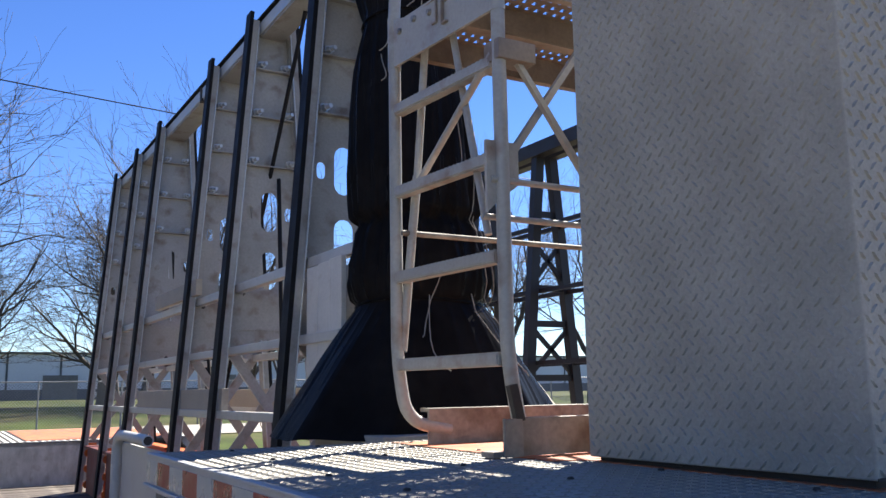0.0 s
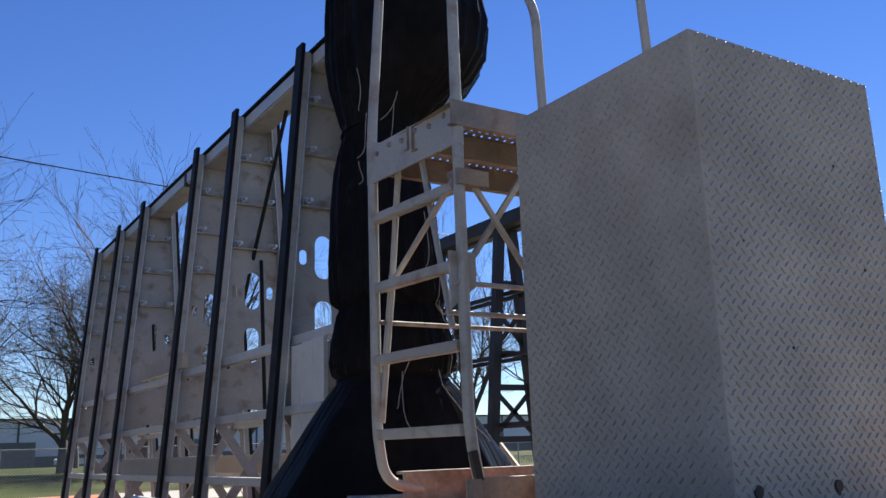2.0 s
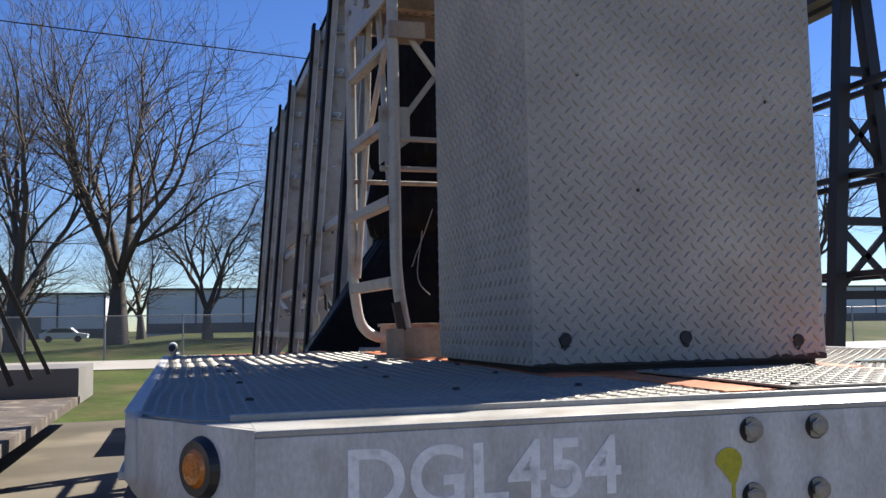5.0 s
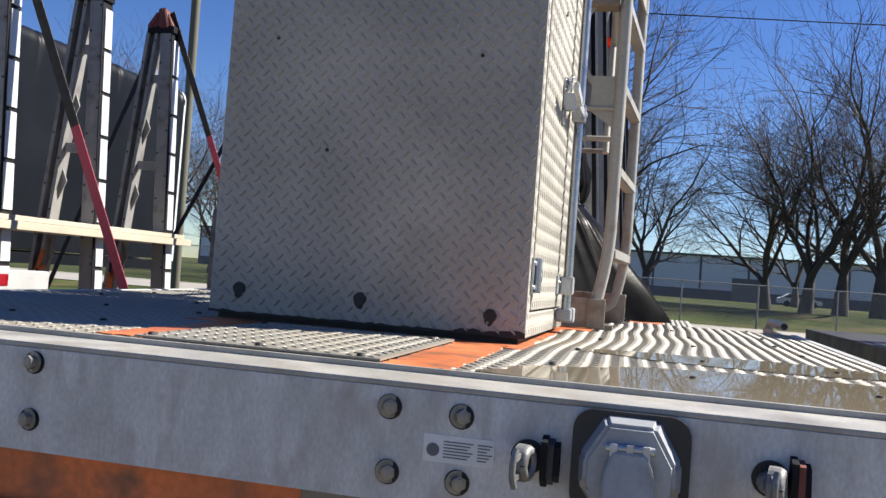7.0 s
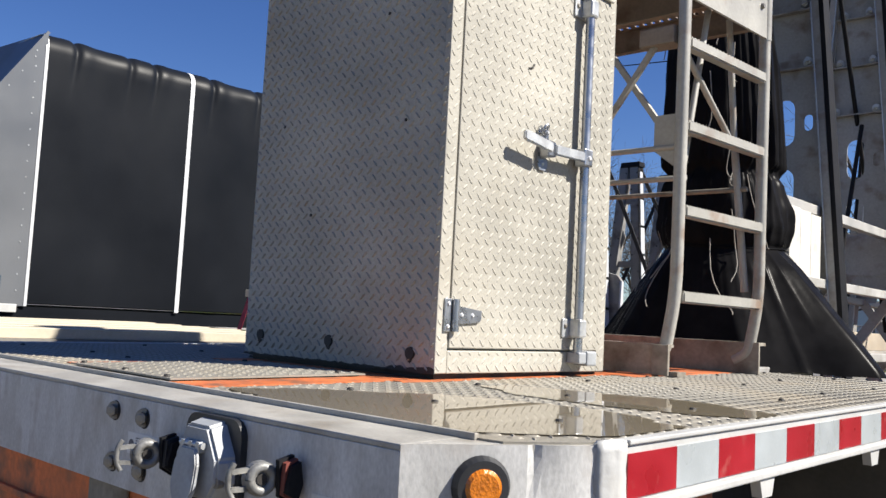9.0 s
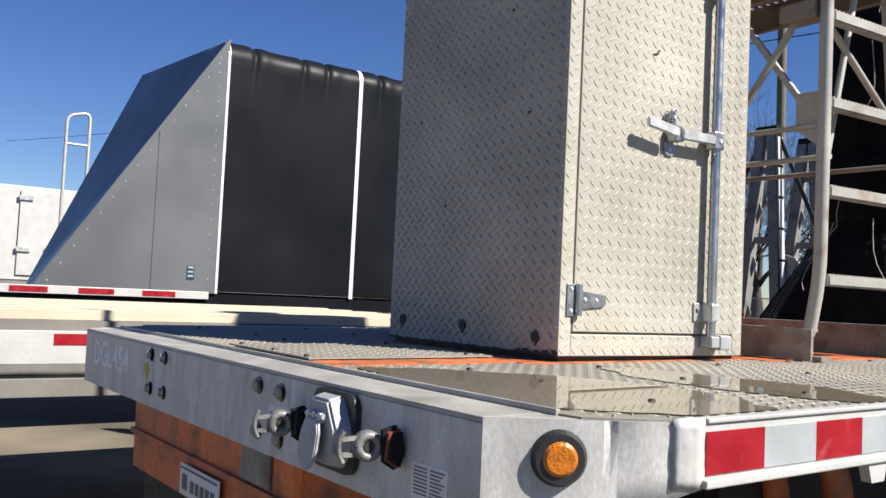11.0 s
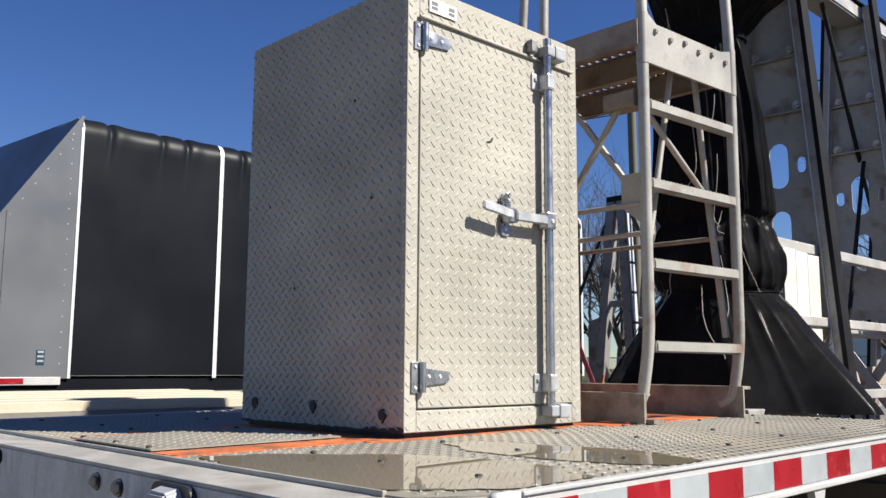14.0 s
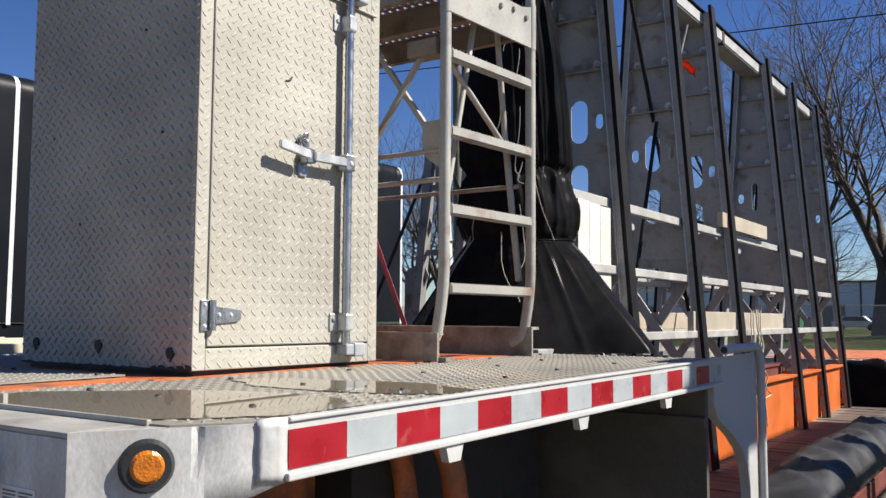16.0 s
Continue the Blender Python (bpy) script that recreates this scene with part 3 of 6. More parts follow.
def gladhand(x, z, seal):
    """A cast coupling whose ring looks along the beam, its prongs to the front."""
    bm = B()
    tube(bm, bend([(x - 0.016, 0, z - 0.004), (x - 0.016, -0.02, z - 0.004), (x - 0.012, -0.038, z)], 0.02, 3), 0.015, 12)
    g = part("air_coupling", bm, M_CAST, trailer, "cast metal air line coupling")
    n = Vector((1, -0.25, 0)).normalized()
    c = Vector((x - 0.012, -0.050, z))
    bm = B()
    disc(bm, c - n * 0.008, n, 0.026, 0.014, 24)
    part("face_plate", bm, M_CAST, g)
    u, v = n.cross(Vector((0, 0, 1))), Vector((0, 0, 1))
    bm = B()
    tube(bm, [c + n * 0.006 + (u * math.cos(q) + v * math.sin(q)) * 0.0178 for q in (2 * math.pi * k / 28 for k in range(29))], 0.0078, 8, cap=False)
    part("face_ring", bm, M_CAST, g, "worn pale ring")
    bm = B()
    disc(bm, c + n * 0.005, n, 0.0085, 0.004, 12)
    part("port_seal", bm, M_GRIME_SHADE, g)
    for dz in (-0.014, 0.014):
        bm = B()
        bar(bm, c + Vector((-0.004, -0.020, dz)), c + Vector((-0.006, -0.048, dz * 0.9)), 0.008, 0.007)
        part("prong", bm, M_CAST, g)
    bm = B()
    tube(bm, bend([c + Vector((-0.004, -0.044, -0.026)), c + Vector((-0.007, -0.051, -0.012)), c + Vector((-0.007, -0.051, 0.012)), c + Vector((-0.004, -0.044, 0.026))], 0.012, 4), 0.0045, 8)
    part("end_clip", bm, M_CAST, g)
    for k, (dx, m_) in enumerate(((0.010, M_RUBBER), (0.019, seal), (0.027, M_RUBBER))):
        bm = B()
        h = 0.030 - 0.004 * k
        slab(bm, [(x + dx, -0.040 + 0.006 * k, z + h), (x + dx, -0.012, z + h + 0.006), (x + dx, -0.006, z - 0.006), (x + dx, -0.014, z - h - 0.008), (x + dx, -0.036, z - h + 0.006)], (1, 0, 0), 0.009)
        part("dummy_seal", bm, m_, g, "cracked dummy seal hanging open")
    bm = B()
    disc(bm, (x - 0.012, -0.001, z), (0, -1, 0), 0.025, 0.004, 20)
    part("flange", bm, M_GRIME_SHADE, g)


gladhand(0.572, -0.092, M_BLACK)
gladhand(0.905, -0.082, M_MAROON)

# orange gooseneck frame under the beam
bm = B()
box(bm, (-0.64, 0.035, -0.40), (0.46, 0.06, -0.166), 0.004)
box(bm, (-0.64, 0.022, -0.295), (0.46, 0.036, -0.28), 0.002)
for x in (-0.64, 0.44):
    box(bm, (x - 0.008, 0.06, -0.42), (x + 0.008, 1.9, -0.166))
part("gooseneck_frame", bm, M_ORANGE, trailer, "orange-painted steel frame with rust stains")
bm = B()
box(bm, (0.20, 0.027, -0.275), (0.36, 0.0345, -0.185), 0.003)
part("access_cover", bm, M_RUSTY, trailer, "rusty bolted cover plate")
bm = B()
box(bm, (-0.17, 0.0185, -0.385), (0.10, 0.0215, -0.305))
sticker = part("maker_sticker", bm, M_LABEL, trailer, "white sticker with dark wordmark shapes")
bm = B()
box(bm, (-0.15, 0.017, -0.37), (-0.115, 0.0184, -0.33))
for k in range(5):
    box(bm, (-0.09 + 0.035 * k, 0.017, -0.37), (-0.066 + 0.035 * k, 0.0184, -0.34))
box(bm, (-0.165, 0.017, -0.318), (0.09, 0.0184, -0.313))
part("wordmark_bars", bm, M_INK, sticker)
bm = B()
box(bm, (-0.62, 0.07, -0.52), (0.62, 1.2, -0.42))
part("coupler_plate", bm, M_GRIME_SHADE, trailer, "greasy dark coupler plate")
bm = B()
for y in (0.55, 0.95, 1.5, 2.1):
    box(bm, (-1.27, y, -0.11), (1.27, y + 0.05, -0.024))
part("crossmembers", bm, M_MAROON, trailer, "red primer cross members", kind="stuff")
for x in (0.62, 0.82):
    bm = B()
    tube(bm, bend([(x, 1.05, -0.13), (x, 1.5, -0.16), (x, 1.62, -0.8)], 0.2, 6), 0.04, 10)
    part("frame_arm", bm, M_ORANGE, trailer, "orange bent frame arm")
# plain near-black block added to fill the dark space under the deck
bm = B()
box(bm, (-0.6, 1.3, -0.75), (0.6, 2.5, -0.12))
part("gooseneck_core", bm, M_GRIME_SHADE, trailer)
bm = B()
box(bm, (-1.25, DK - 0.03, -0.86), (1.25, DK, -0.03))
box(bm, (-1.25, DK - 0.05, -0.27), (1.25, DK - 0.03, -0.23))
part("bulkhead", bm, M_BULK, trailer, "grey-beige step wall of the deck")
for s in (-1, 1):
    cur = [(2.712, -0.09), (2.712, -0.18), (2.76, -0.235), (2.84, -0.27), (2.96, -0.325), (3.07, -0.39), (3.15, -0.47), (3.185, -0.58), (3.19, -0.9)]
    outline = [(s * 1.262, y, z) for y, z in cur] + [(s * 1.262, 3.37, -0.9), (s * 1.262, 3.37, 0.0), (s * 1.262, 2.712, 0.0)]
    bm = B()
    slab(bm, outline, (-s, 0, 0), 0.012)
    web = part("step_web", bm, M_WHITE, trailer, "white side plate of the deck step")
    bm = B()
    for (a, b), (c, d) in zip(cur, cur[1:]):
        bar(bm, (s * 1.255, a, b), (s * 1.255, c, d), 0.04, 0.012, (0, 1, 0.3))
    part("edge_flange", bm, M_WHITE, web)
    bm = B()
    tube(bm, bend([(s * 1.278, 2.84, 0.030), (s * 1.278, 3.39, 0.030), (s * 1.278, 3.395, -0.85)], 0.10, 7), 0.019, 12)
    hoop = part("hand_hoop", bm, M_WHITE, trailer, "scuffed white pipe hoop")
    # the tube is capped; a dark disc paints the shade inside it
    bm = B()
    disc(bm, (s * 1.278, 2.842, 0.030), (0, -1, 0), 0.0145, 0.003, 14)
    part("open_end", bm, M_GRIME_SHADE, hoop, "dark disc for the shaded inside of the pipe")
WELL = -0.925
bm = B()
box(bm, (-1.25, DK, WELL - 0.12), (1.25, 11.6, WELL - 0.045))
part("well_frame", bm, M_MAROON, trailer)
for s in (-1, 1):
    bm = B()
    box(bm, (s * 1.24, 3.4, WELL - 0.24), (s * 1.30, 11.6, WELL - 0.09), 0.004)
    part("well_rail", bm, M_MAROON, trailer, "red primer lower side rail")
pl = B()
box(pl, (-1.235, -0.068, -0.04), (1.235, 0.068, 0), 0.004)
PLANK = mesh_of("plank", pl, M_PLANK)
rp = random.Random(3)
for k in range(59):
    piece("plank", PLANK, trailer, pose(0, DK + 0.1 + k * 0.148, WELL + rp.uniform(-0.004, 0.003), 0, rp.uniform(-0.1, 0.1), rp.uniform(-0.15, 0.15)))
# rear raised deck
bm = B()
box(bm, (-1.29, 11.58, WELL - 0.1), (1.29, 11.61, -0.42))
box(bm, (-1.29, 11.58, -0.48), (1.29, 15.0, -0.42), 0.003)
part("rear_deck", bm, M_ALU, trailer, "raised rear deck with orange painted patch")
bm = B()
lugs(bm, -1.28, 1.28, 11.6, 14.95, lambda u, v, w: Vector((u, v, w - 0.42)), 0.08, 0.06, 0.016, 0.004)
part("rear_relief", bm, M_DECK, trailer, kind="stuff")
bm = B()
box(bm, (-0.85, 11.8, -0.422), (0.85, 14.8, -0.412))
part("painted_patch", bm, M_ORANGE, trailer)
for s in (-1, 1):
    bm = B()
    box(bm, (s * 1.30, 11.57, WELL - 0.2), (s * 1.27, 12.2, -0.42), 0.004)
    part("rear_step_edge", bm, M_WHITE, trailer)

# painted plates and loose tread plate before the cabinet
for lo, hi in (((-0.31, 0.19), (-0.20, 0.84)), ((0.27, 0.15), (0.40, 0.84)), ((-0.42, 0.70), (0.44, 1.66)), ((-0.5, 1.66), (0.52, 2.62))):
    bm = B()
    ragged(bm, lo, hi, 0.0005, 0.0026, 0.02, lo[0] * 7)
    part("painted_plate", bm, M_ORANGE, trailer, "worn orange-painted steel plate")
bm = B()
box(bm, (-0.20, 0.155, 0.006), (0.275, 0.72, 0.010))
tread = part("loose_tread_plate", bm, M_DECK, trailer, "screwed-down tread plate patch")
bm = B()
lugs(bm, -0.195, 0.27, 0.16, 0.715, lambda u, v, w: Vector((u, v, w + 0.010)), height=0.0022)
part("patch_relief", bm, M_DECK, tread, kind="stuff")
sc = B()
disc(sc, (0, 0, 0), (0, 0, 1), 0.0085, 0.005, 10, 0.006)
SCREW = mesh_of("deck_screw", sc, M_GRIME_SHADE)
for x in (-1.1, -0.75, -0.46, 0.55, 0.82, 1.13):
    for k, y in enumerate((0.42, 0.86, 1.3, 1.74, 2.16, 2.6)):
        piece("deck_screw", SCREW, trailer, pose(x + rp.uniform(-0.03, 0.03), y + rp.uniform(-0.05, 0.05), 0.0015))
for x, y in ((-0.18, 0.18), (0.04, 0.175), (0.235, 0.17), (-0.18, 0.66), (0.235, 0.66)):
    piece("deck_screw", SCREW, trailer, pose(x, y, 0.0105))
# puddle
def puddle(cx, cy, rx, ry, seed, turn, point=0.35):
    bm = B()
    n = 72
    vs = []
    for k in range(n):
        a = 2 * math.pi * k / n
        d = 1 + 0.28 * noise.noise((math.cos(a) * 1.7 + seed, math.sin(a) * 1.7, seed))
        d += 0.05 * noise.noise((math.cos(a) * 9 + seed, math.sin(a) * 9, seed))
        x, y = rx * d * math.cos(a), ry * d * math.sin(a) * abs(math.sin(a)) ** point
        c, s = math.cos(turn), math.sin(turn)
        vs.append(bm.verts.new((min(1.275, cx + x * c - y * s), max(0.145 + max(0, cx + x * c - y * s - 1.19) * 1.5, cy + x * s + y * c), 0.0029)))
    bm.faces.new(vs)
    return bm


pud = single("puddle", puddle(0.91, 0.365, 0.52, 0.25, 2.0, 0.30), M_WATER, "shallow rain puddle on the deck plate", "puddle", group="puddles on the deck")
pud.matrix_basis = Matrix.Translation((0, 0, 1.468)) @ pose(0, 0, 0, math.degrees(TILT))
pud = single("puddle", puddle(0.965, 0.87, 0.40, 0.145, 7.0, 0.06), M_WATER, "shallow rain puddle on the deck plate", "puddle", group="puddles on the deck")
pud.matrix_basis = Matrix.Translation((0, 0, 1.468)) @ pose(0, 0, 0, math.degrees(TILT))

# ---- cabinet of diamond plate ----
X0, X1, Y0, Y1, Z0, Z1 = -0.418, 0.425, 0.822, 1.632, 1.493, 2.82
cab = thing("storage_cabinet", (0, 1.22, 1.48), "tall aluminium diamond plate storage cabinet, closed, on the deck", "cabinet")
bm = B()
box(bm, (X0 + 0.02, Y0 + 0.02, 1.474), (X1 - 0.02, Y1 - 0.02, Z0 + 0.01))
part("base_frame", bm, M_GRIME_SHADE, cab, "black base frame")
bm = B()
box(bm, (X0, Y0, Z0), (X1 - 0.02, Y1, Z1), 0.004)
lugs(bm, X0 + 0.004, X1 - 0.004, Z0 + 0.004, Z1 - 0.004, lambda u, v, w: Vector((u, Y0 - w, v)), height=0.0048)
lugs(bm, Y0 + 0.006, Y1 - 0.006, Z0 + 0.004, Z1 - 0.004, lambda u, v, w: Vector((X0 - w, u, v)), height=0.0045)
lugs(bm, X0 + 0.006, X1 - 0.02, Y0 + 0.006, Y1 - 0.006, lambda u, v, w: Vector((u, v, Z1 + w)))
part("body", bm, M_PLATE, cab, "diamond plate body")
DY0, DY1, DZ0, DZ1 = 0.872, 1.580, 1.560, 2.715
for nm, lo, hi in (("front_stile", (Y0, Z0), (DY0 - 0.003, Z1)), ("rear_stile", (DY1 + 0.003, Z0), (Y1, Z1)), ("sill", (DY0 - 0.003, Z0), (DY1 + 0.003, DZ0 - 0.006)), ("header", (DY0 - 0.003, DZ1 + 0.006), (DY1 + 0.003, Z1))):
    bm = B()
    box(bm, (X1 - 0.022, lo[0], lo[1]), (X1, hi[0], hi[1]), 0.003)
    w, h = hi[0] - lo[0], hi[1] - lo[1]
    lugs(bm, lo[0] + 0.003, hi[0] - 0.003, lo[1] + 0.003, hi[1] - 0.003, lambda u, v, w: Vector((X1 + w, u, v)), height=0.0017)
    part(nm, bm, M_PLATE, cab)
bm = B()
box(bm, (X1 - 0.03, DY0, DZ0), (X1 + 0.003, DY1, DZ1), 0.003)
lugs(bm, DY0 + 0.004, DY1 - 0.004, DZ0 + 0.004, DZ1 - 0.004, lambda u, v, w: Vector((X1 + 0.003 + w, u, v)), height=0.0017)
door = part("cabinet_door", bm, M_PLATE, cab, "closed diamond plate door")
bm = B()
box(bm, (X1 + 0.003, DY0 - 0.01, DZ1 - 0.002), (X1 + 0.013, DY1 + 0.02, DZ1 + 0.007), 0.003)
part("drip_rail", bm, M_PLATE, cab)
for z in (1.647, 2.655):
    bm = B()
    box(bm, (X1, 0.846, z - 0.044), (X1 + 0.006, 0.872, z + 0.044), 0.002)
    tube(bm, [(X1 + 0.012, 0.882, z - 0.043), (X1 + 0.012, 0.882, z + 0.043)], 0.010, 12)
    slab(bm, [(X1 + 0.004, 0.886, z - 0.024), (X1 + 0.004, 0.982, z - 0.016), (X1 + 0.004, 0.990, z - 0.008), (X1 + 0.004, 0.990, z + 0.016), (X1 + 0.004, 0.886, z + 0.026)], (1, 0, 0), 0.006)
    hg = part("strap_hinge", bm, M_ZINC, door, "zinc strap hinge")
    bm = B()
    for y, dz in ((0.859, 0.03), (0.859, -0.03), (0.908, 0.002), (0.952, 0.002)):
        disc(bm, (X1 + (0.006 if y < 0.87 else 0.010), y, z + dz), (1, 0, 0), 0.0065, 0.004, 12, 0.004)
        part("rivet", bm, M_STRIP, hg)
        bm = B()
    bm.free()
YB = 1.430
bm = B()
tube(bm, [(X1 + 0.032, YB, 1.532), (X1 + 0.032, YB, 2.79)], 0.0145, 16)
rod = part("lock_rod", bm, M_ZINC, door, "galvanised lock rod")
for z in (1.628, 2.637):
    bm = B()
    box(bm, (X1 + 0.003, YB - 0.052, z - 0.030), (X1 + 0.010, YB + 0.03, z + 0.030), 0.005)
    box(bm, (X1 + 0.008, YB - 0.02, z - 0.029), (X1 + 0.052, YB + 0.02, z + 0.029), 0.008)
    kp = part("rod_keeper", bm, M_GALV, door)
    bm = B()
    disc(bm, (X1 + 0.010, YB - 0.038, z + 0.006), (1, 0, 0), 0.009, 0.005, 12, 0.005)
    part("keeper_bolt", bm, M_BOLT, kp)
for z0, z1 in ((1.520, 1.556), (2.728, 2.764)):
    bm = B()
    box(bm, (X1 + 0.002, YB - 0.015, z0), (X1 + 0.05, YB + 0.03, z1), 0.005)
    box(bm, (X1 + 0.002, YB + 0.022, z0 - 0.006), (X1 + 0.055, YB + 0.075, z1 + 0.004), 0.006)
    part("cam_catch", bm, M_GREYP, cab, "cast cam catch")
bm = B()
box(bm, (X1 + 0.002, YB - 0.075, 2.73), (X1 + 0.03, YB - 0.045, 2.775), 0.005)
part("top_catch", bm, M_CAST, cab)
# latch
LY, LZ = 1.236, 2.160
bm = B()
slab(bm, [(X1 + 0.005, LY + y, LZ + z) for y, z in ((-0.012, 0.066), (-0.024, 0.050), (-0.024, 0.026), (-0.014, 0.014), (-0.014, -0.024), (-0.022, -0.034), (-0.022, -0.052), (-0.010, -0.068), (0.016, -0.068), (0.026, -0.054), (0.026, -0.034), (0.014, -0.024), (0.014, 0.014), (0.028, 0.030), (0.028, 0.052), (0.016, 0.066))], (1, 0, 0), 0.005)
latch = part("latch_plate", bm, M_ZINC, door, "zinc latch plate")
bm = B()
disc(bm, (X1 + 0.009, LY + 0.002, LZ + 0.046), (1, 0, 0), 0.021, 0.006, 24, 0.019)
disc(bm, (X1 + 0.015, LY + 0.002, LZ + 0.046), (1, 0, 0), 0.013, 0.008, 20, 0.009)
part("hub_knob", bm, M_ZINC, latch)
bm = B()
tube(bm, bend([(X1 + 0.012, LY - 0.016, LZ + 0.020), (X1 + 0.028, LY - 0.016, LZ + 0.064), (X1 + 0.028, LY + 0.004, LZ + 0.070), (X1 + 0.014, LY + 0.012, LZ + 0.050)], 0.012, 4), 0.004, 8)
part("padlock_loop", bm, M_ZINC, latch, "bent wire loop over the hub")
for z in (0.046, -0.048):
    bm = B()
    disc(bm, (X1 + (0.023 if z > 0 else 0.009), LY + 0.004, LZ + z), (1, 0, 0), 0.006, 0.004, 12, 0.004)
    part("latch_rivet", bm, M_STRIP, latch)
bm = B()
slab(bm, [(X1 + 0.008, LY + y, LZ + z) for y, z in ((-0.014, -0.030), (0.030, -0.026), (0.034, 0.004), (0.022, 0.018), (-0.014, 0.020))], (1, 0, 0), 0.034)
bmesh.ops.bevel(bm, geom=bm.edges[:], offset=0.003, segments=2, affect="EDGES")
part("latch_hasp", bm, M_ZINC, latch)
bm = B()
slab(bm, [(X1 + 0.046, LY + y, LZ + z) for y, z in ((-0.146, 0.019), (-0.140, 0.024), (-0.090, 0.019), (-0.035, 0.012), (-0.012, 0.009), (-0.008, -0.008), (-0.014, -0.020), (-0.040, -0.018), (-0.090, -0.011), (-0.140, -0.006), (-0.146, -0.001))], (1, 0, 0), 0.013)
bmesh.ops.bevel(bm, geom=bm.edges[:], offset=0.003, segments=2, affect="EDGES")
part("latch_handle", bm, M_GALV, latch, "pale flat swing handle")
bm = B()
bar(bm, (X1 + 0.044, LY + 0.016, LZ - 0.006), (X1 + 0.044, YB - 0.020, LZ - 0.002), 0.014, 0.030)
bmesh.ops.bevel(bm, geom=bm.edges[:], offset=0.003, segments=2, affect="EDGES")
part("handle_arm", bm, M_GALV, latch)
bm = B()
box(bm, (X1 + 0.012, YB - 0.030, LZ - 0.030), (X1 + 0.053, YB + 0.014, LZ + 0.026), 0.005)
part("rod_bracket", bm, M_ZINC, latch)
bm = B()
disc(bm, (X1 + 0.053, YB - 0.006, LZ - 0.004), (1, 0, 0), 0.008, 0.004, 14, 0.006)
part("handle_pin", bm, M_STRIP, latch)
# label plate with two bars on the header
bm = B()
box(bm, (X1 + 0.002, 0.905, 2.745), (X1 + 0.005, 1.02, 2.788))
lp = part("maker_label", bm, M_LABEL, cab, "white label with dark bars")
bm = B()
for y in (0.913, 0.985):
    box(bm, (X1 + 0.0052, y, 2.754), (X1 + 0.0058, y + 0.026, 2.764))
    box(bm, (X1 + 0.0052, y, 2.768), (X1 + 0.0058, y + 0.026, 2.780))
part("label_bars", bm, M_INK, lp)
bm = B()
rs = random.Random(4)
top, bot = [], []
for k in range(61):
    x = X0 + (X1 - X0) * k / 60
    h = 0.002 + 0.008 * abs(noise.noise((x * 9, 1.0, 2.0))) + 0.004 * rs.random() + (0.006 if x > 0.25 else 0)
    top.append((x, Y0 - 0.0012, Z0 + h))
    bot.append((x, Y0 - 0.0012, Z0 - 0.004 * rs.random()))
slab(bm, bot + top[::-1], (0, 1, 0), 0.003)
part("grime_edge", bm, M_GRIME_SHADE, cab, "dark road grime along the lower edge")
# dark bolt stains on the front
for x, z in ((-0.333, 1.557), (0.0, 1.556), (0.336, 1.541)):
    bm = B()
    disc(bm, (x, Y0 + 0.004, z), (0, -1, 0), 0.0175, 0.010, 24, 0.016)
    part("rubber_plug", bm, M_GRIME_SHADE, cab, "black rubber plug")
    bm = B()
    rs = random.Random(int(x * 100) + 50)
    vs = [bm.verts.new((x - 0.001 + 0.012 * math.cos(a) * rs.uniform(0.7, 1.2), Y0 - 0.0016, z - 0.011 + 0.014 * math.sin(a) * rs.uniform(0.7, 1.3))) for a in (2 * math.pi * k / 12 for k in range(12))]
    bm.faces.new(vs[::-1])
    part("run_stain", bm, M_GRIME_SHADE, cab, "dark run below the plug")
for x, y, z in ((-0.28, 0.0, 2.22), (0.27, 0.0, 2.18), (-0.12, 0.0, 1.93), (0.18, 0.0, 2.5)):
    bm = B()
    disc(bm, (x, Y0, z), (0, -1, 0), 0.005, 0.002, 10)
    part("rivet_mark", bm, M_GRIME_SHADE, cab)
bm = B()
tube(bm, [(X1 + 0.004, 1.16, 2.385), (X1 + 0.006, 1.175, 2.39), (X1 + 0.005, 1.185, 2.402)], 0.003, 6)
part("scratch", bm, M_GRIME_SHADE, cab)

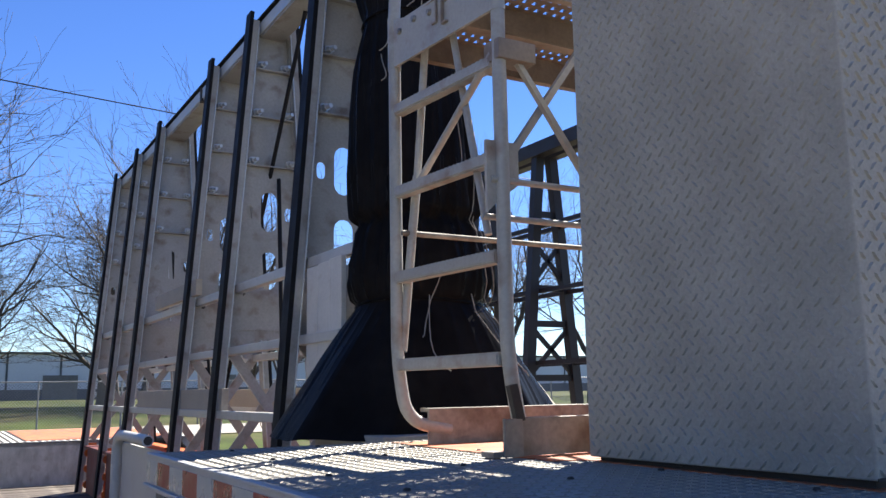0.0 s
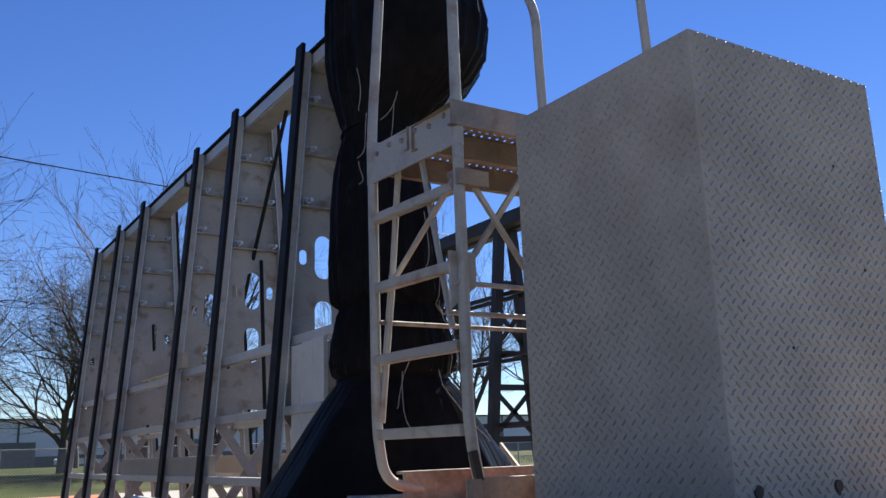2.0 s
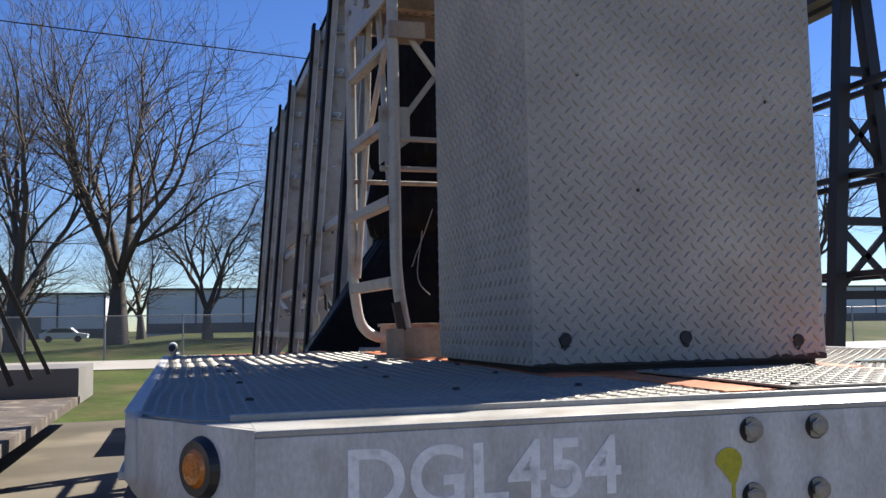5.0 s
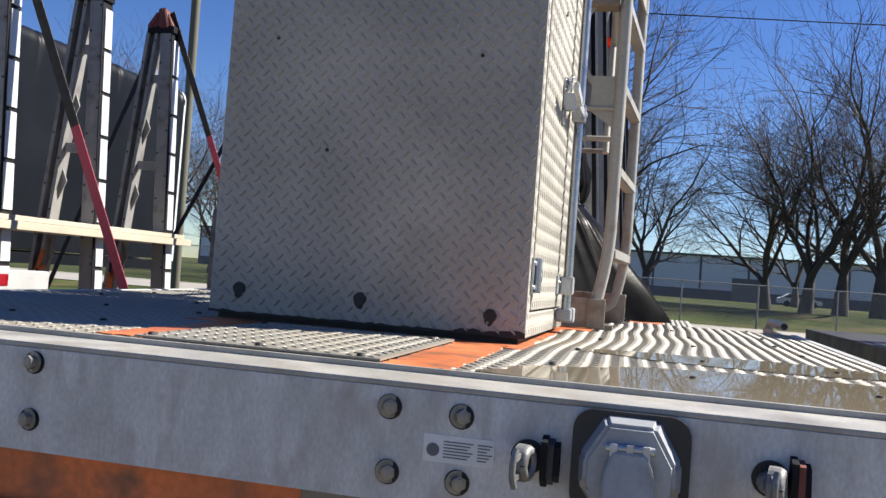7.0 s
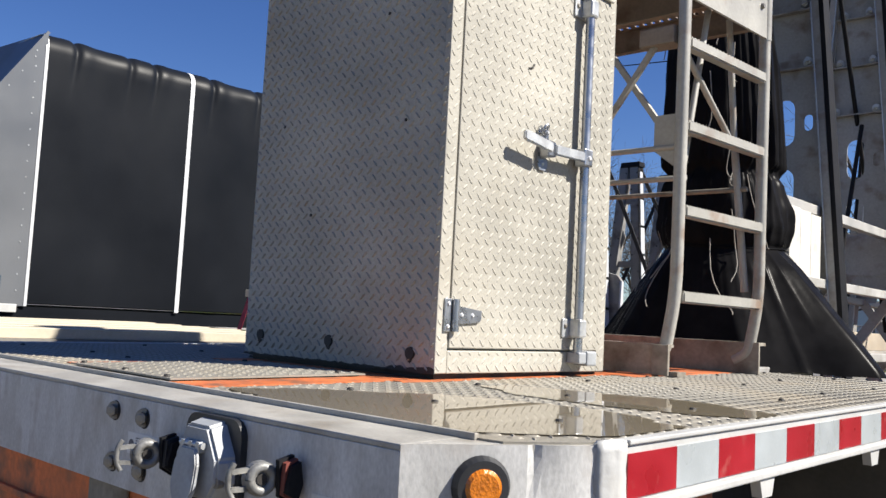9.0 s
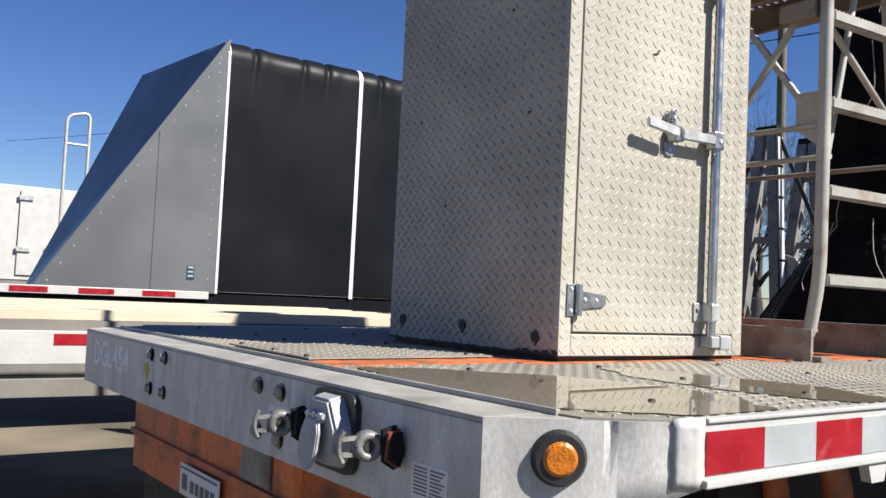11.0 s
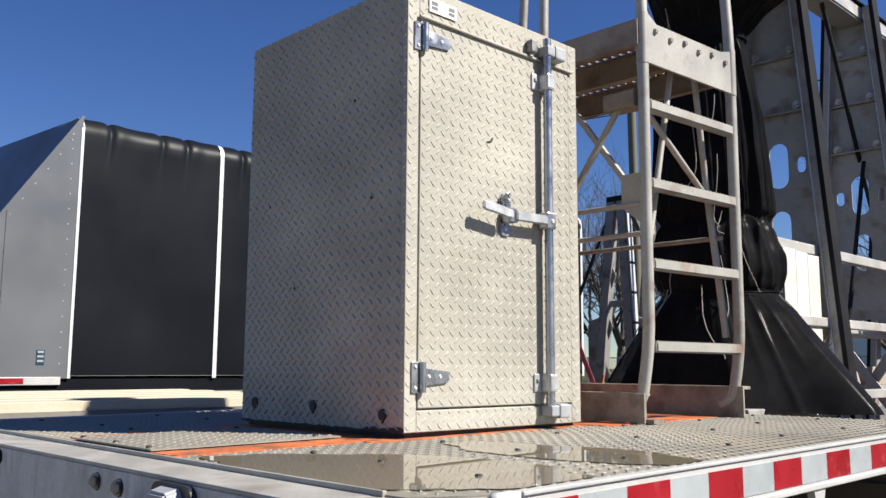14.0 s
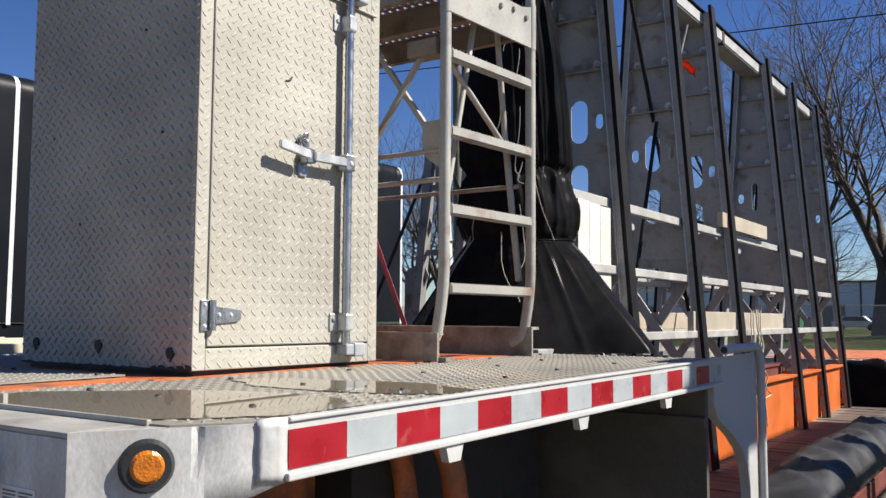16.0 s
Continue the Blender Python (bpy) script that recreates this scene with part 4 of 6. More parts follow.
# ---- access platform with two ladders ----
plat = thing("access_platform", (0, 2.15, 1.49), "beige steel access platform with a ladder on each side", "platform")
PX, PF, PR = 0.572, 1.866, 2.458
RUNGS = (1.752, 2.047, 2.342, 2.637)
POST_X = {(-1, PF): 0.507, (-1, PR): 0.552, (1, PF): 0.552, (1, PR): 0.588}
POST_TOP = {(-1, PF): 4.2, (-1, PR): 3.72, (1, PF): 4.2, (1, PR): 3.42}
POST_LEAN = {(-1, PF): 0.0, (-1, PR): 0.05, (1, PF): 0.06, (1, PR): 0.02}
for s in (-1, 1):
    for y in (PF, PR):
        x = POST_X[s, y]
        bm = B()
        tube(bm, bend([(s * (x - (0.20 if (y == PR and s < 0) else 0.09)), y, 1.535), (s * (x - 0.035), y, 1.565), (s * x, y, 1.76), (s * (x + 0.003), y, 2.80), (s * (x + 0.004), y, 3.02), (s * (x + 0.004 - POST_LEAN[s, y]), y, POST_TOP[s, y])], 0.11, 8), 0.0215, 16)
        part("post", bm, M_LADDER, plat)
        bm = B()
        tube(bm, [(s * (x + 0.003), y, 2.79), (s * (x + 0.004), y, 2.985)], 0.0235, 16)
        part("sleeve", bm, M_LADDER, plat)
    xf, xr = s * POST_X[s, PF], s * POST_X[s, PR]
    for z in RUNGS:
        bm = B()
        bar(bm, (xf, PF + 0.02, z), (xr, PR - 0.02, z), 0.044, 0.038)
        bmesh.ops.bevel(bm, geom=bm.edges[:], offset=0.005, segments=2, affect="EDGES")
        for k in range(26):
            f_ = (k + 1) / 27
            x, y = xf + (xr - xf) * f_, PF + (PR - PF) * f_
            for dx in (-0.011, 0.011):
                box(bm, (x + dx - 0.006, y, z + 0.018), (x + dx + 0.006, y + 0.010, z + 0.0212))
        part("rung", bm, M_LADDER, plat, "square rung with a serrated top")
    bm = B()
    holed_plate(bm, [(PF + 0.01, 2.795), (PR - 0.01, 2.795), (PR - 0.01, 2.975), (PR - 0.09, 2.955), (PF + 0.07, 2.955), (PF + 0.01, 2.99)], [], lambda u, v, w: Vector((xf + (xr - xf) * (u - PF) / (PR - PF) + s * (0.018 - w), u, v)), 0.010)
    sp = part("side_plate", bm, M_LADDER, plat, "beige side plate with bolt heads")
    for k in range(6):
        bm = B()
        disc(bm, (xf + (xr - xf) * (0.1 + 0.16 * k) + s * 0.017, PF + 0.06 + k * 0.094, 2.925 - 0.012 * (k % 2)), (s, 0, 0), 0.013, 0.011, 12, 0.009)
        part("bolt_head", bm, M_BOLT, sp)
    bm = B()
    slab(bm, [(s * 0.45, PF, 2.385), (s * (PX - 0.01), PF, 2.385), (s * (PX - 0.01), PF, 2.17), (s * 0.53, PF, 2.20), (s * 0.45, PF, 2.26)], (0, 1, 0), 0.012)
    part("gusset", bm, M_LADDER, plat)
    bm = B()
    bar(bm, (s * 0.45, PF, 2.648), (s * 0.16, PF, 2.258), 0.018, 0.018, (0, 1, 0))
    part("brace", bm, M_LADDER, plat)
    bm = B()
    bar(bm, (s * 0.47, PF + 0.025, 2.342), (s * 0.16, PF + 0.025, 2.765), 0.020, 0.020, (0, 1, 0))
    part("brace", bm, M_LADDER, plat)
    bm = B()
    box(bm, (s * 0.395, PF - 0.03, 2.632), (s * 0.53, PF + 0.05, 2.695), 0.003)
    part("bracket", bm, M_GRIP, plat)
    for a, b, r in (((0.50, 2.15, 2.84), (0.51, 1.945, 2.12), 0.012), ((0.50, 2.33, 2.86), (0.50, 2.405, 2.36), 0.013), ((0.50, 2.40, 2.40), (0.535, 2.452, 1.80), 0.015), ((0.52, PF + 0.02, 2.66), (0.50, 2.38, 2.38), 0.012)):
        bm = B()
        tube(bm, [(s * a[0], a[1], a[2]), (s * b[0], b[1], b[2])], r, 10)
        part("stay", bm, M_LADDER, plat)
    bm = B()
    box(bm, (s * (PX - 0.080), PF - 0.045, 1.485), (s * (PX - 0.018), PF - 0.035, 1.588), 0.002)
    box(bm, (s * (PX - 0.03), PF - 0.03, 1.485), (s * (PX + 0.01), PF + 0.03, 1.50))
    part("foot", bm, M_RUSTY, plat, "rusty bolted foot")
    if s < 0:
        bm = B()
        bar(bm, (s * (PX - 0.075), PF - 0.035, 1.58), (s * (PX - 0.055), PF - 0.030, 1.68), 0.028, 0.02, (0, 1, 0))
        part("pivot_bracket", bm, M_GRIME_SHADE, plat, "black pivot bracket at the foot")
for z in (2.268, 2.168):
    bm = B()
    tube(bm, [(-0.55, PF + (0.0 if z > 2.2 else 0.05), z), (0.55, PF + (0.0 if z > 2.2 else 0.05), z)], 0.010, 8)
    part("cross_rod", bm, M_LADDER, plat)
bm = B()
tube(bm, [(-0.55, 2.42, 2.2), (0.55, 2.42, 2.2)], 0.010, 8)
part("cross_rod", bm, M_RUSTY, plat)
bm = B()
box(bm, (-0.495, PF - 0.034, 1.486), (0.55, PF - 0.024, 1.590), 0.002)
box(bm, (-0.495, PF - 0.024, 1.580), (0.55, PF + 0.0, 1.590))
part("base_channel", bm, M_RUSTY, plat, "rust-stained base channel")
bm = B()
box(bm, (-0.44, PR - 0.012, 1.486), (0.60, PR, 1.608), 0.002)
box(bm, (-0.44, PR, 1.596), (0.60, PR + 0.05, 1.608))
part("base_channel", bm, M_RUSTY, plat, "beige base channel with rust")


def grip_plank(y0, y1, z):
    bm = B()
    box(bm, (-0.555, y0, z - 0.085), (0.555, y0 + 0.006, z + 0.012))
    box(bm, (-0.555, y1 - 0.006, z - 0.105), (0.555, y1, z))
    box(bm, (-0.555, y0 + 0.006, z - 0.085), (0.555, y0 + 0.03, z - 0.079))
    box(bm, (-0.555, y1 - 0.03, z - 0.105), (0.555, y1 - 0.006, z - 0.099))
    n, m = 27, 6
    holes = []
    for i in range(n):
        for j in range(m):
            cx, cy = -0.53 + 1.06 * (i + 0.5) / n, y0 + 0.02 + (y1 - y0 - 0.04) * (j + 0.5) / m
            holes.append([(cx - 0.009, cy - 0.010), (cx + 0.009, cy - 0.010), (cx + 0.009, cy + 0.010), (cx - 0.009, cy + 0.010)])
    xs = [-0.555] + sorted({round(c, 5) for h in holes for c, _ in h}) + [0.555]
    ys = [y0] + sorted({round(c, 5) for h in holes for _, c in h}) + [y1]
    vs = [[bm.verts.new((x, y, z)) for y in ys] for x in xs]
    for i in range(len(xs) - 1):
        for j in range(len(ys) - 1):
            if i % 2 and j % 2:
                cx, cy = (xs[i] + xs[i + 1]) / 2, (ys[j] + ys[j + 1]) / 2
                for dx in (-0.010, 0.010):
                    box(bm, (cx + dx - 0.002, cy - 0.010, z), (cx + dx + 0.002, cy + 0.010, z + 0.008))
                continue
            bm.faces.new((vs[i][j], vs[i + 1][j], vs[i + 1][j + 1], vs[i][j + 1]))
    return bm


part("grip_plank", grip_plank(1.835, 2.13, 2.945), M_GRIP, plat, "perforated serrated grip plank")
part("grip_plank", grip_plank(2.16, 2.455, 2.945), M_GRIP, plat, "perforated serrated grip plank")
bm = B()
tube(bm, bend([(0.0, 1.97, 2.86), (0.0, 1.99, 3.66), (-0.02, 2.40, 3.84)], 0.22, 7), 0.020, 12)
part("hand_rail", bm, M_LADDER, plat, "bent pipe hand rail")

# ---- glass rack: A-shaped ribs on an orange base ----
RIBS = (4.16, 5.41, 6.385, 8.20, 9.28, 10.50)
ZT, ZB = 4.20, 0.60


def edge_x(z):
    """Outer edge of a rib at the height z."""
    return 0.175 + (ZT - z) * 0.0745


def rib(y, rack, slim):
    t = new("rib")
    t.parent = rack
    t.empty_display_size = 0.1
    ORIGIN[t.name] = ORIGIN[rack.name]
    tagged(t, "taupe A-shaped rib with slotted web and black rubber facings")

    def lean(bm, off, dy, z1, z0, w, h, s):
        bar(bm, (s * (edge_x(z1) - off), y + dy, z1), (s * (edge_x(z0) - off), y + dy, z0), w, h, (0, 1, 0))
        return bm

    for s in (-1, 1):
        part("leg", lean(B(), 0.046, 0, ZT, ZB, 0.042, 0.10, s), M_TAN, t)
        part("rubber_facing", lean(B(), 0.011, 0.0, ZT + 0.06, ZB, 0.026, 0.098, s), M_RUBBER, t, "black rubber facing")
        bm = B()
        tube(bm, [(s * (edge_x(4.15) - 0.067), y - 0.052, 4.15), (s * (edge_x(0.7) - 0.067), y - 0.052, 0.7)], 0.0045, 6)
        part("edge_bead", bm, M_GALV, t, "bright worn flange edge")
        for k in range(17):
            z = 4.05 - k * 0.15
            piece("rivet", RIVET, t, pose(s * (edge_x(z) - 0.067), y - 0.055, z, 90, 0, 0))
        part("inner_flange", lean(B(), 0.072, 0.03, 4.12, 2.1, 0.010, 0.075, s), M_TAN, t)
    zb, zt = 2.075, 4.13
    outline = [(-edge_x(zb) + 0.06, zb), (edge_x(zb) - 0.06, zb), (edge_x(zt) - 0.06, zt), (-edge_x(zt) + 0.06, zt)]
    w = 0.055 if slim else 0.114
    holes = [oval(0.0, 2.875, w, 0.275), oval(0.0, 2.475, w, 0.255)]
    for s in (-1, 1):
        holes.append(oval(s * 0.135, 2.865, 0.05, 0.095))
        holes.append(oval(s * 0.17, 2.33, 0.04, 0.06))
    bm = B()
    holed_plate(bm, outline, holes, lambda u, v, d: Vector((u, y + 0.012 + d, v)), 0.008)
    part("web_plate", bm, M_TAN, t, "web plate with slotted holes")
    for z in (3.185, 3.525, 3.865):
        e = edge_x(z) - 0.068
        bm = B()
        box(bm, (-e, y - 0.034, z - 0.007), (e, y + 0.012, z + 0.002))
        box(bm, (-e, y + 0.002, z), (e, y + 0.0115, z + 0.055))
        part("stiffener", bm, M_TAN, t)
        for s in (-1, 1):
            piece("rib_bolt", RBOLT, t, pose(s * (e - 0.05), y + 0.002, z + 0.03, 90, 0, 15))
    # arch and crossed braces under the web
    e = edge_x(2.0) - 0.06
    arch = [(-e, 2.09), (-e, 1.93), (-0.17, 1.93)] + [(0.15 * math.cos(q), 1.93 + 0.085 * math.sin(q)) for q in (math.pi - math.pi * k / 10 for k in range(11))] + [(0.17, 1.93), (e, 1.93), (e, 2.09)]
    bm = B()
    slab(bm, [(u, y + 0.022, v) for u, v in arch], (0, 1, 0), 0.008)
    part("arch_plate", bm, M_TAN, t)
    for s in (-1, 1):
        bm = B()
        bar(bm, (s * 0.25, y + 0.02 + 0.012 * s, 1.95), (-s * 0.29, y + 0.02 + 0.012 * s, 1.18), 0.065, 0.018, (0, 1, 0))
        part("cross_brace", bm, M_TAN, t)
        bm = B()
        x0, x1 = 0.25, edge_x(0.9) - 0.085
        slab(bm, [(s * x0, y - 0.075, 0.60), (s * x1, y - 0.075, 0.60), (s * x1, y - 0.075, 1.15), (s * x0, y - 0.075, 1.15)], (0, 1, 0), 0.012)
        for k in range(3):
            disc(bm, (s * x1, y - 0.076, 0.70 + 0.17 * k), (0, 1, 0), 0.042, 0.012, 14)
        part("foot_bracket", bm, M_BASE, t, "orange foot bracket with round tabs")
    return t


rack = thing("glass_rack", (0, 7.3, 0.6), "tall taupe steel glass transport rack on an orange base", "rack")
rv = B()
disc(rv, (0, 0, 0), (0, 0, 1), 0.0075, 0.004, 8, 0.005)
RIVET = mesh_of("rivet", rv, M_GALV)
rv = B()
disc(rv, (0, 0, 0), (0, 0, 1), 0.028, 0.012, 16)
disc(rv, (0, 0, 0.012), (0, 0, 1), 0.022, 0.030, 6)
disc(rv, (0, 0, 0.042), (0, 0, 1), 0.013, 0.034, 10)
RBOLT = mesh_of("rib_bolt", rv, M_GALV)
for i, y in enumerate(RIBS):
    rib(y, rack, i in (3, 5))
bm = B()
box(bm, (-0.085, 3.5, 4.10), (0.085, 10.6, 4.215), 0.004)
part("top_beam", bm, M_TAN, rack, "taupe top beam")
for s in (-1, 1):
    bm = B()
    box(bm, (s * 0.087, 3.5, 4.115), (s * 0.094, 10.6, 4.20))
    part("top_rail", bm, M_ALUTOP, rack, "bare aluminium side of the top beam")
    bm = B()
    box(bm, (s * 0.060, 3.5, 4.215), (s * 0.112, 10.6, 4.228), 0.002)
    part("top_lip", bm, M_RUBBER, rack)
    for x, z, y0, w in ((0.20, 2.34, 3.55, 0.055), (0.248, 1.934, 3.6, 0.05), (0.312, 1.538, 3.6, 0.05)):
        bm = B()
        box(bm, (s * (x - 0.025), y0, z - w / 2), (s * (x + 0.03), 10.5, z + w / 2), 0.004)
        part("side_bar", bm, M_ALUTOP, rack, "aluminium side bar")
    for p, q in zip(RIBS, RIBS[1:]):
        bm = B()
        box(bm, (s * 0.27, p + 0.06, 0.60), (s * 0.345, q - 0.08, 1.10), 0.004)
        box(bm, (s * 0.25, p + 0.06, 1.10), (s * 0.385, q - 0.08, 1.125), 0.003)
        # base beams are orange at +x and a darker red at -x
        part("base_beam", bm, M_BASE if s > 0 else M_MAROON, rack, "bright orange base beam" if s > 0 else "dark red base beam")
for x, (ya, za), (yb, zb2) in ((0.03, (4.86, 4.10), (6.25, 1.71)), (-0.05, (4.92, 1.2), (5.38, 3.1)), (0.02, (8.9, 3.7), (8.2, 1.93)), (-0.02, (6.5, 1.2), (7.3, 3.05))):
    bm = B()
    tube(bm, [(x, ya, za), (-x, yb, zb2)], 0.015, 8)
    part("stay_rod", bm, M_RUBBER, rack, "black stay rod")
for y in (3.52, 6.9):
    bm = B()
    box(bm, (-0.10, y, 4.09), (0.10, y + 0.06, 4.235), 0.004)
    part("splice_clamp", bm, M_GRIME_SHADE, rack)
bm = B()
box(bm, (-0.43, 2.82, 1.33), (0.43, 3.5, 1.50), 0.006)
box(bm, (-0.08, 3.28, 1.5), (0.08, 3.44, 4.1))
part("front_mast", bm, M_TAN, rack, "front mast under the tarp")
# pale panels and boards in the rack
for s in (-1, 1):
    t = thing("white_panel", (s * 0.24, 3.8, 1.6), "white weathered boards standing in the rack", "board", "boards in the rack")
    for k in range(3):
        bm = B()
        box(bm, (s * 0.235, 3.60 + 0.148 * k, 1.66 + 0.02 * k), (s * 0.262, 3.745 + 0.148 * k, 2.31 - 0.006 * k), 0.003)
        part("board", bm, M_BOARD, t)
    for y0, y1, z, h, x in ((6.2, 7.55, 2.44, 0.12, 0.232), (5.3, 7.85, 1.63, 0.14, 0.285)):
        bm = B()
        box(bm, (s * x, y0, z - h / 2), (s * (x + 0.045), y1, z + h / 2), 0.003)
        single("lumber", bm, M_WOOD, "weathered sawn lumber board held in the rack", "lumber", group="boards in the rack")
bm = B()
vs = []
for i in range(9):
    vs.append([bm.verts.new((0.178 + 0.0152 * i, 5.53 + 0.012 * math.sin(i * 1.1 + j), 3.621 - 0.0143 * i - 0.025 * j + 0.010 * math.sin(i * 1.7 + j))) for j in range(4)])
for a, b in zip(vs, vs[1:]):
    for j in range(3):
        f_ = bm.faces.new((a[j], a[j + 1], b[j + 1], b[j]))
        f_.smooth = True
bmesh.ops.solidify(bm, geom=bm.faces[:], thickness=0.002)
flag = single("warning_flag", bm, M_FLAG, "small bright orange warning flag tied to the rack", "flag")
bm = B()
tube(bm, [(0.244, 5.53, 3.845), (0.215, 5.53, 3.73), (0.183, 5.53, 3.612)], 0.007, 6)
single("flag_cord", bm, M_STRIP, "pale cord holding the flag", "cord")
rr = random.Random(8)
for k in range(5):
    y = 6.5 + 0.07 * k
    bm = B()
    tube(bm, [(0.40 + 0.01 * j, y + 0.05 * rr.uniform(-1, 1) * j, 1.72 - 0.14 * j * rr.uniform(0.8, 1.2)) for j in range(7)], 0.005, 5)
    single("frayed_rope", bm, M_ROPE, "frayed tan rope hanging from the rack", "rope", group="ropes on the rack")

# ---- rolled tarp round the mast ----
TARP = [(1.478, 0.66, 0.69), (1.53, 0.625, 0.66), (1.65, 0.54, 0.59), (1.81, 0.43, 0.49), (1.96, 0.325, 0.395), (2.03, 0.275, 0.335), (2.055, 0.262, 0.318), (2.08, 0.285, 0.335), (2.15, 0.30, 0.35), (2.25, 0.30, 0.338), (2.38, 0.275, 0.302), (2.42, 0.255, 0.275), (2.445, 0.265, 0.275), (2.47, 0.285, 0.292), (2.69, 0.298, 0.285), (2.98, 0.29, 0.258), (3.2, 0.27, 0.225), (3.38, 0.235, 0.195), (3.45, 0.232, 0.20), (3.56, 0.255, 0.30), (3.7, 0.275, 0.50), (3.85, 0.285, 0.60), (4.05, 0.285, 0.63), (4.3, 0.28, 0.58), (4.6, 0.26, 0.50), (4.85, 0.18, 0.34), (4.95, 0.08, 0.16)]
TIES = (2.055, 3.40)


def tarp_r(z, ca):
    """Reach of the bundle from the mast: its two sides differ."""
    zs = [k[0] for k in TARP]
    a, b = np.interp(z, zs, [k[1] for k in TARP]), np.interp(z, zs, [k[2] for k in TARP])
    f = 0.5 + 0.5 * ca
    return float(a + (b - a) * f)


def ridge(p, k):
    return (1 - abs(math.sin(p))) ** k


def tarp_mesh():
    """Cloth gathered round a mast: hanging pleats, a tucked bulge, and a skirt of flat gores with sharp creases."""
    bm = B()
    n, rings, zs = 260, [], []
    for (a, *_), (b, *_) in zip(TARP, TARP[1:]):
        k = max(2, int((b - a) / 0.02))
        zs += [a + (b - a) * i / k for i in range(k)]
    zs.append(TARP[-1][0])
    for z in zs:
        u = min(1.0, max(0.0, (2.055 - z) / 0.55))
        hang = min(1.0, max(0.0, (z - 2.42) / 0.03))
        tuck = (1 - hang) * (1 if z > 2.055 else 0)
        tight = min([1.0] + [0.25 + abs(z - t) / 0.10 for t in TIES])
        ring = []
        for i in range(n):
            a = 2 * math.pi * i / n
            ca, sa = math.cos(a), math.sin(a)
            r = tarp_r(z, ca)
            d1 = noise.noise((ca * 0.9, sa * 0.9, z * 0.55 + 3))
            d2 = noise.noise((ca * 1.4, sa * 1.4, 8.0))
            sag = 1 + 0.7 * math.exp(-((z - 2.52) / 0.16) ** 2)
            fold = hang * sag * (0.034 * (ridge(a * 5 + 1.6 * d1, 1.4) - 0.35) * (0.7 + d2) + 0.017 * (ridge(a * 9.5 + 2.4 * d1 + 1.1, 2.5) - 0.25) + 0.008 * (ridge(a * 19 + 3 * d1, 2) - 0.3))
            fold += tuck * (0.020 * (ridge(a * 7 + 2.2 * d1 + 2.0 * z, 1.6) - 0.35) + 0.015 * (ridge(a * 12 - 2.5 * z + 3 * d2, 2.2) - 0.3) + 0.010 * noise.noise((ca * 4, sa * 4, z * 7)))
            gore = 0.055 * u * (ridge(a * 3.5 + 0.9 * d2 + 0.6, 1.0) - 0.4) + 0.010 * (0.4 + 0.6 * u) * (ridge(a * 5.5 + 2.5 * d2, 6) - 0.13) + 0.008 * (1 - u) * (ridge(a * 16 + 2 * d2, 2) - 0.3)
            fold += gore if z <= 2.055 else 0
            fold += 0.004 * noise.noise((ca * 7, sa * 7, z * 6)) + 0.012 * noise.noise((ca * 1.3, sa * 1.3, z * 1.4 + 3)) * (1 - u)
            corner = 0.10 * u * max(0.0, math.cos(a + 0.03)) ** 14 + 0.05 * u * max(0.0, math.cos(a + 2.2)) ** 10
            rx = r + fold * tight + corner
            ry = r * (1 - 0.26 * u) + fold * tight
            ring.append(bm.verts.new((rx * ca, 3.36 + ry * sa, z + 0.012 * u * noise.noise((ca * 3, sa * 3, 2.0)) * (z < 1.5))))
        rings.append(ring)
    for a, b in zip(rings, rings[1:]):
        for i in range(n):
            f = bm.faces.new((a[i], a[(i + 1) % n], b[(i + 1) % n], b[i]))
            f.smooth = True
    bm.faces.new(rings[-1])
    return bm


tarp = thing("rolled_tarp", (0, 3.36, 1.5), "black vinyl tarp bunched and tied round the front mast", "tarp")
part("sheet", tarp_mesh(), M_TARP, tarp)
for z in TIES:
    bm = B()
    tube(bm, [((tarp_r(z, math.cos(a)) + 0.006) * math.cos(a), 3.36 + (tarp_r(z, math.cos(a)) + 0.006) * math.sin(a), z + 0.012 * math.sin(a * 2)) for a in (2 * math.pi * k / 32 for k in range(33))], 0.006, 6, cap=False)
    part("tie_cord", bm, M_TARP, tarp)
rc = random.Random(21)
for k in range(16):
    s = -1 if k % 2 else 1
    a0 = radians(-90 + s * rc.uniform(8, 60))
    z, drop, swing = rc.uniform(2.0, 3.9), rc.uniform(0.12, 0.36), rc.uniform(-0.15, 0.3)
    pts = []
    for j in range(9):
        f_ = j / 8
        zz = z - drop * (f_ + 0.25 * math.sin(math.pi * f_))
        a = a0 + s * swing * f_ + 0.05 * math.sin(f_ * 5 + k)
        r = tarp_r(zz, math.cos(a)) + 0.026
        pts.append((r * math.cos(a), 3.36 + r * math.sin(a), zz))
    bm = B()
    tube(bm, pts, 0.0026, 5)
    part("lacing_cord", bm, M_CORD, tarp, "pale lacing cord")

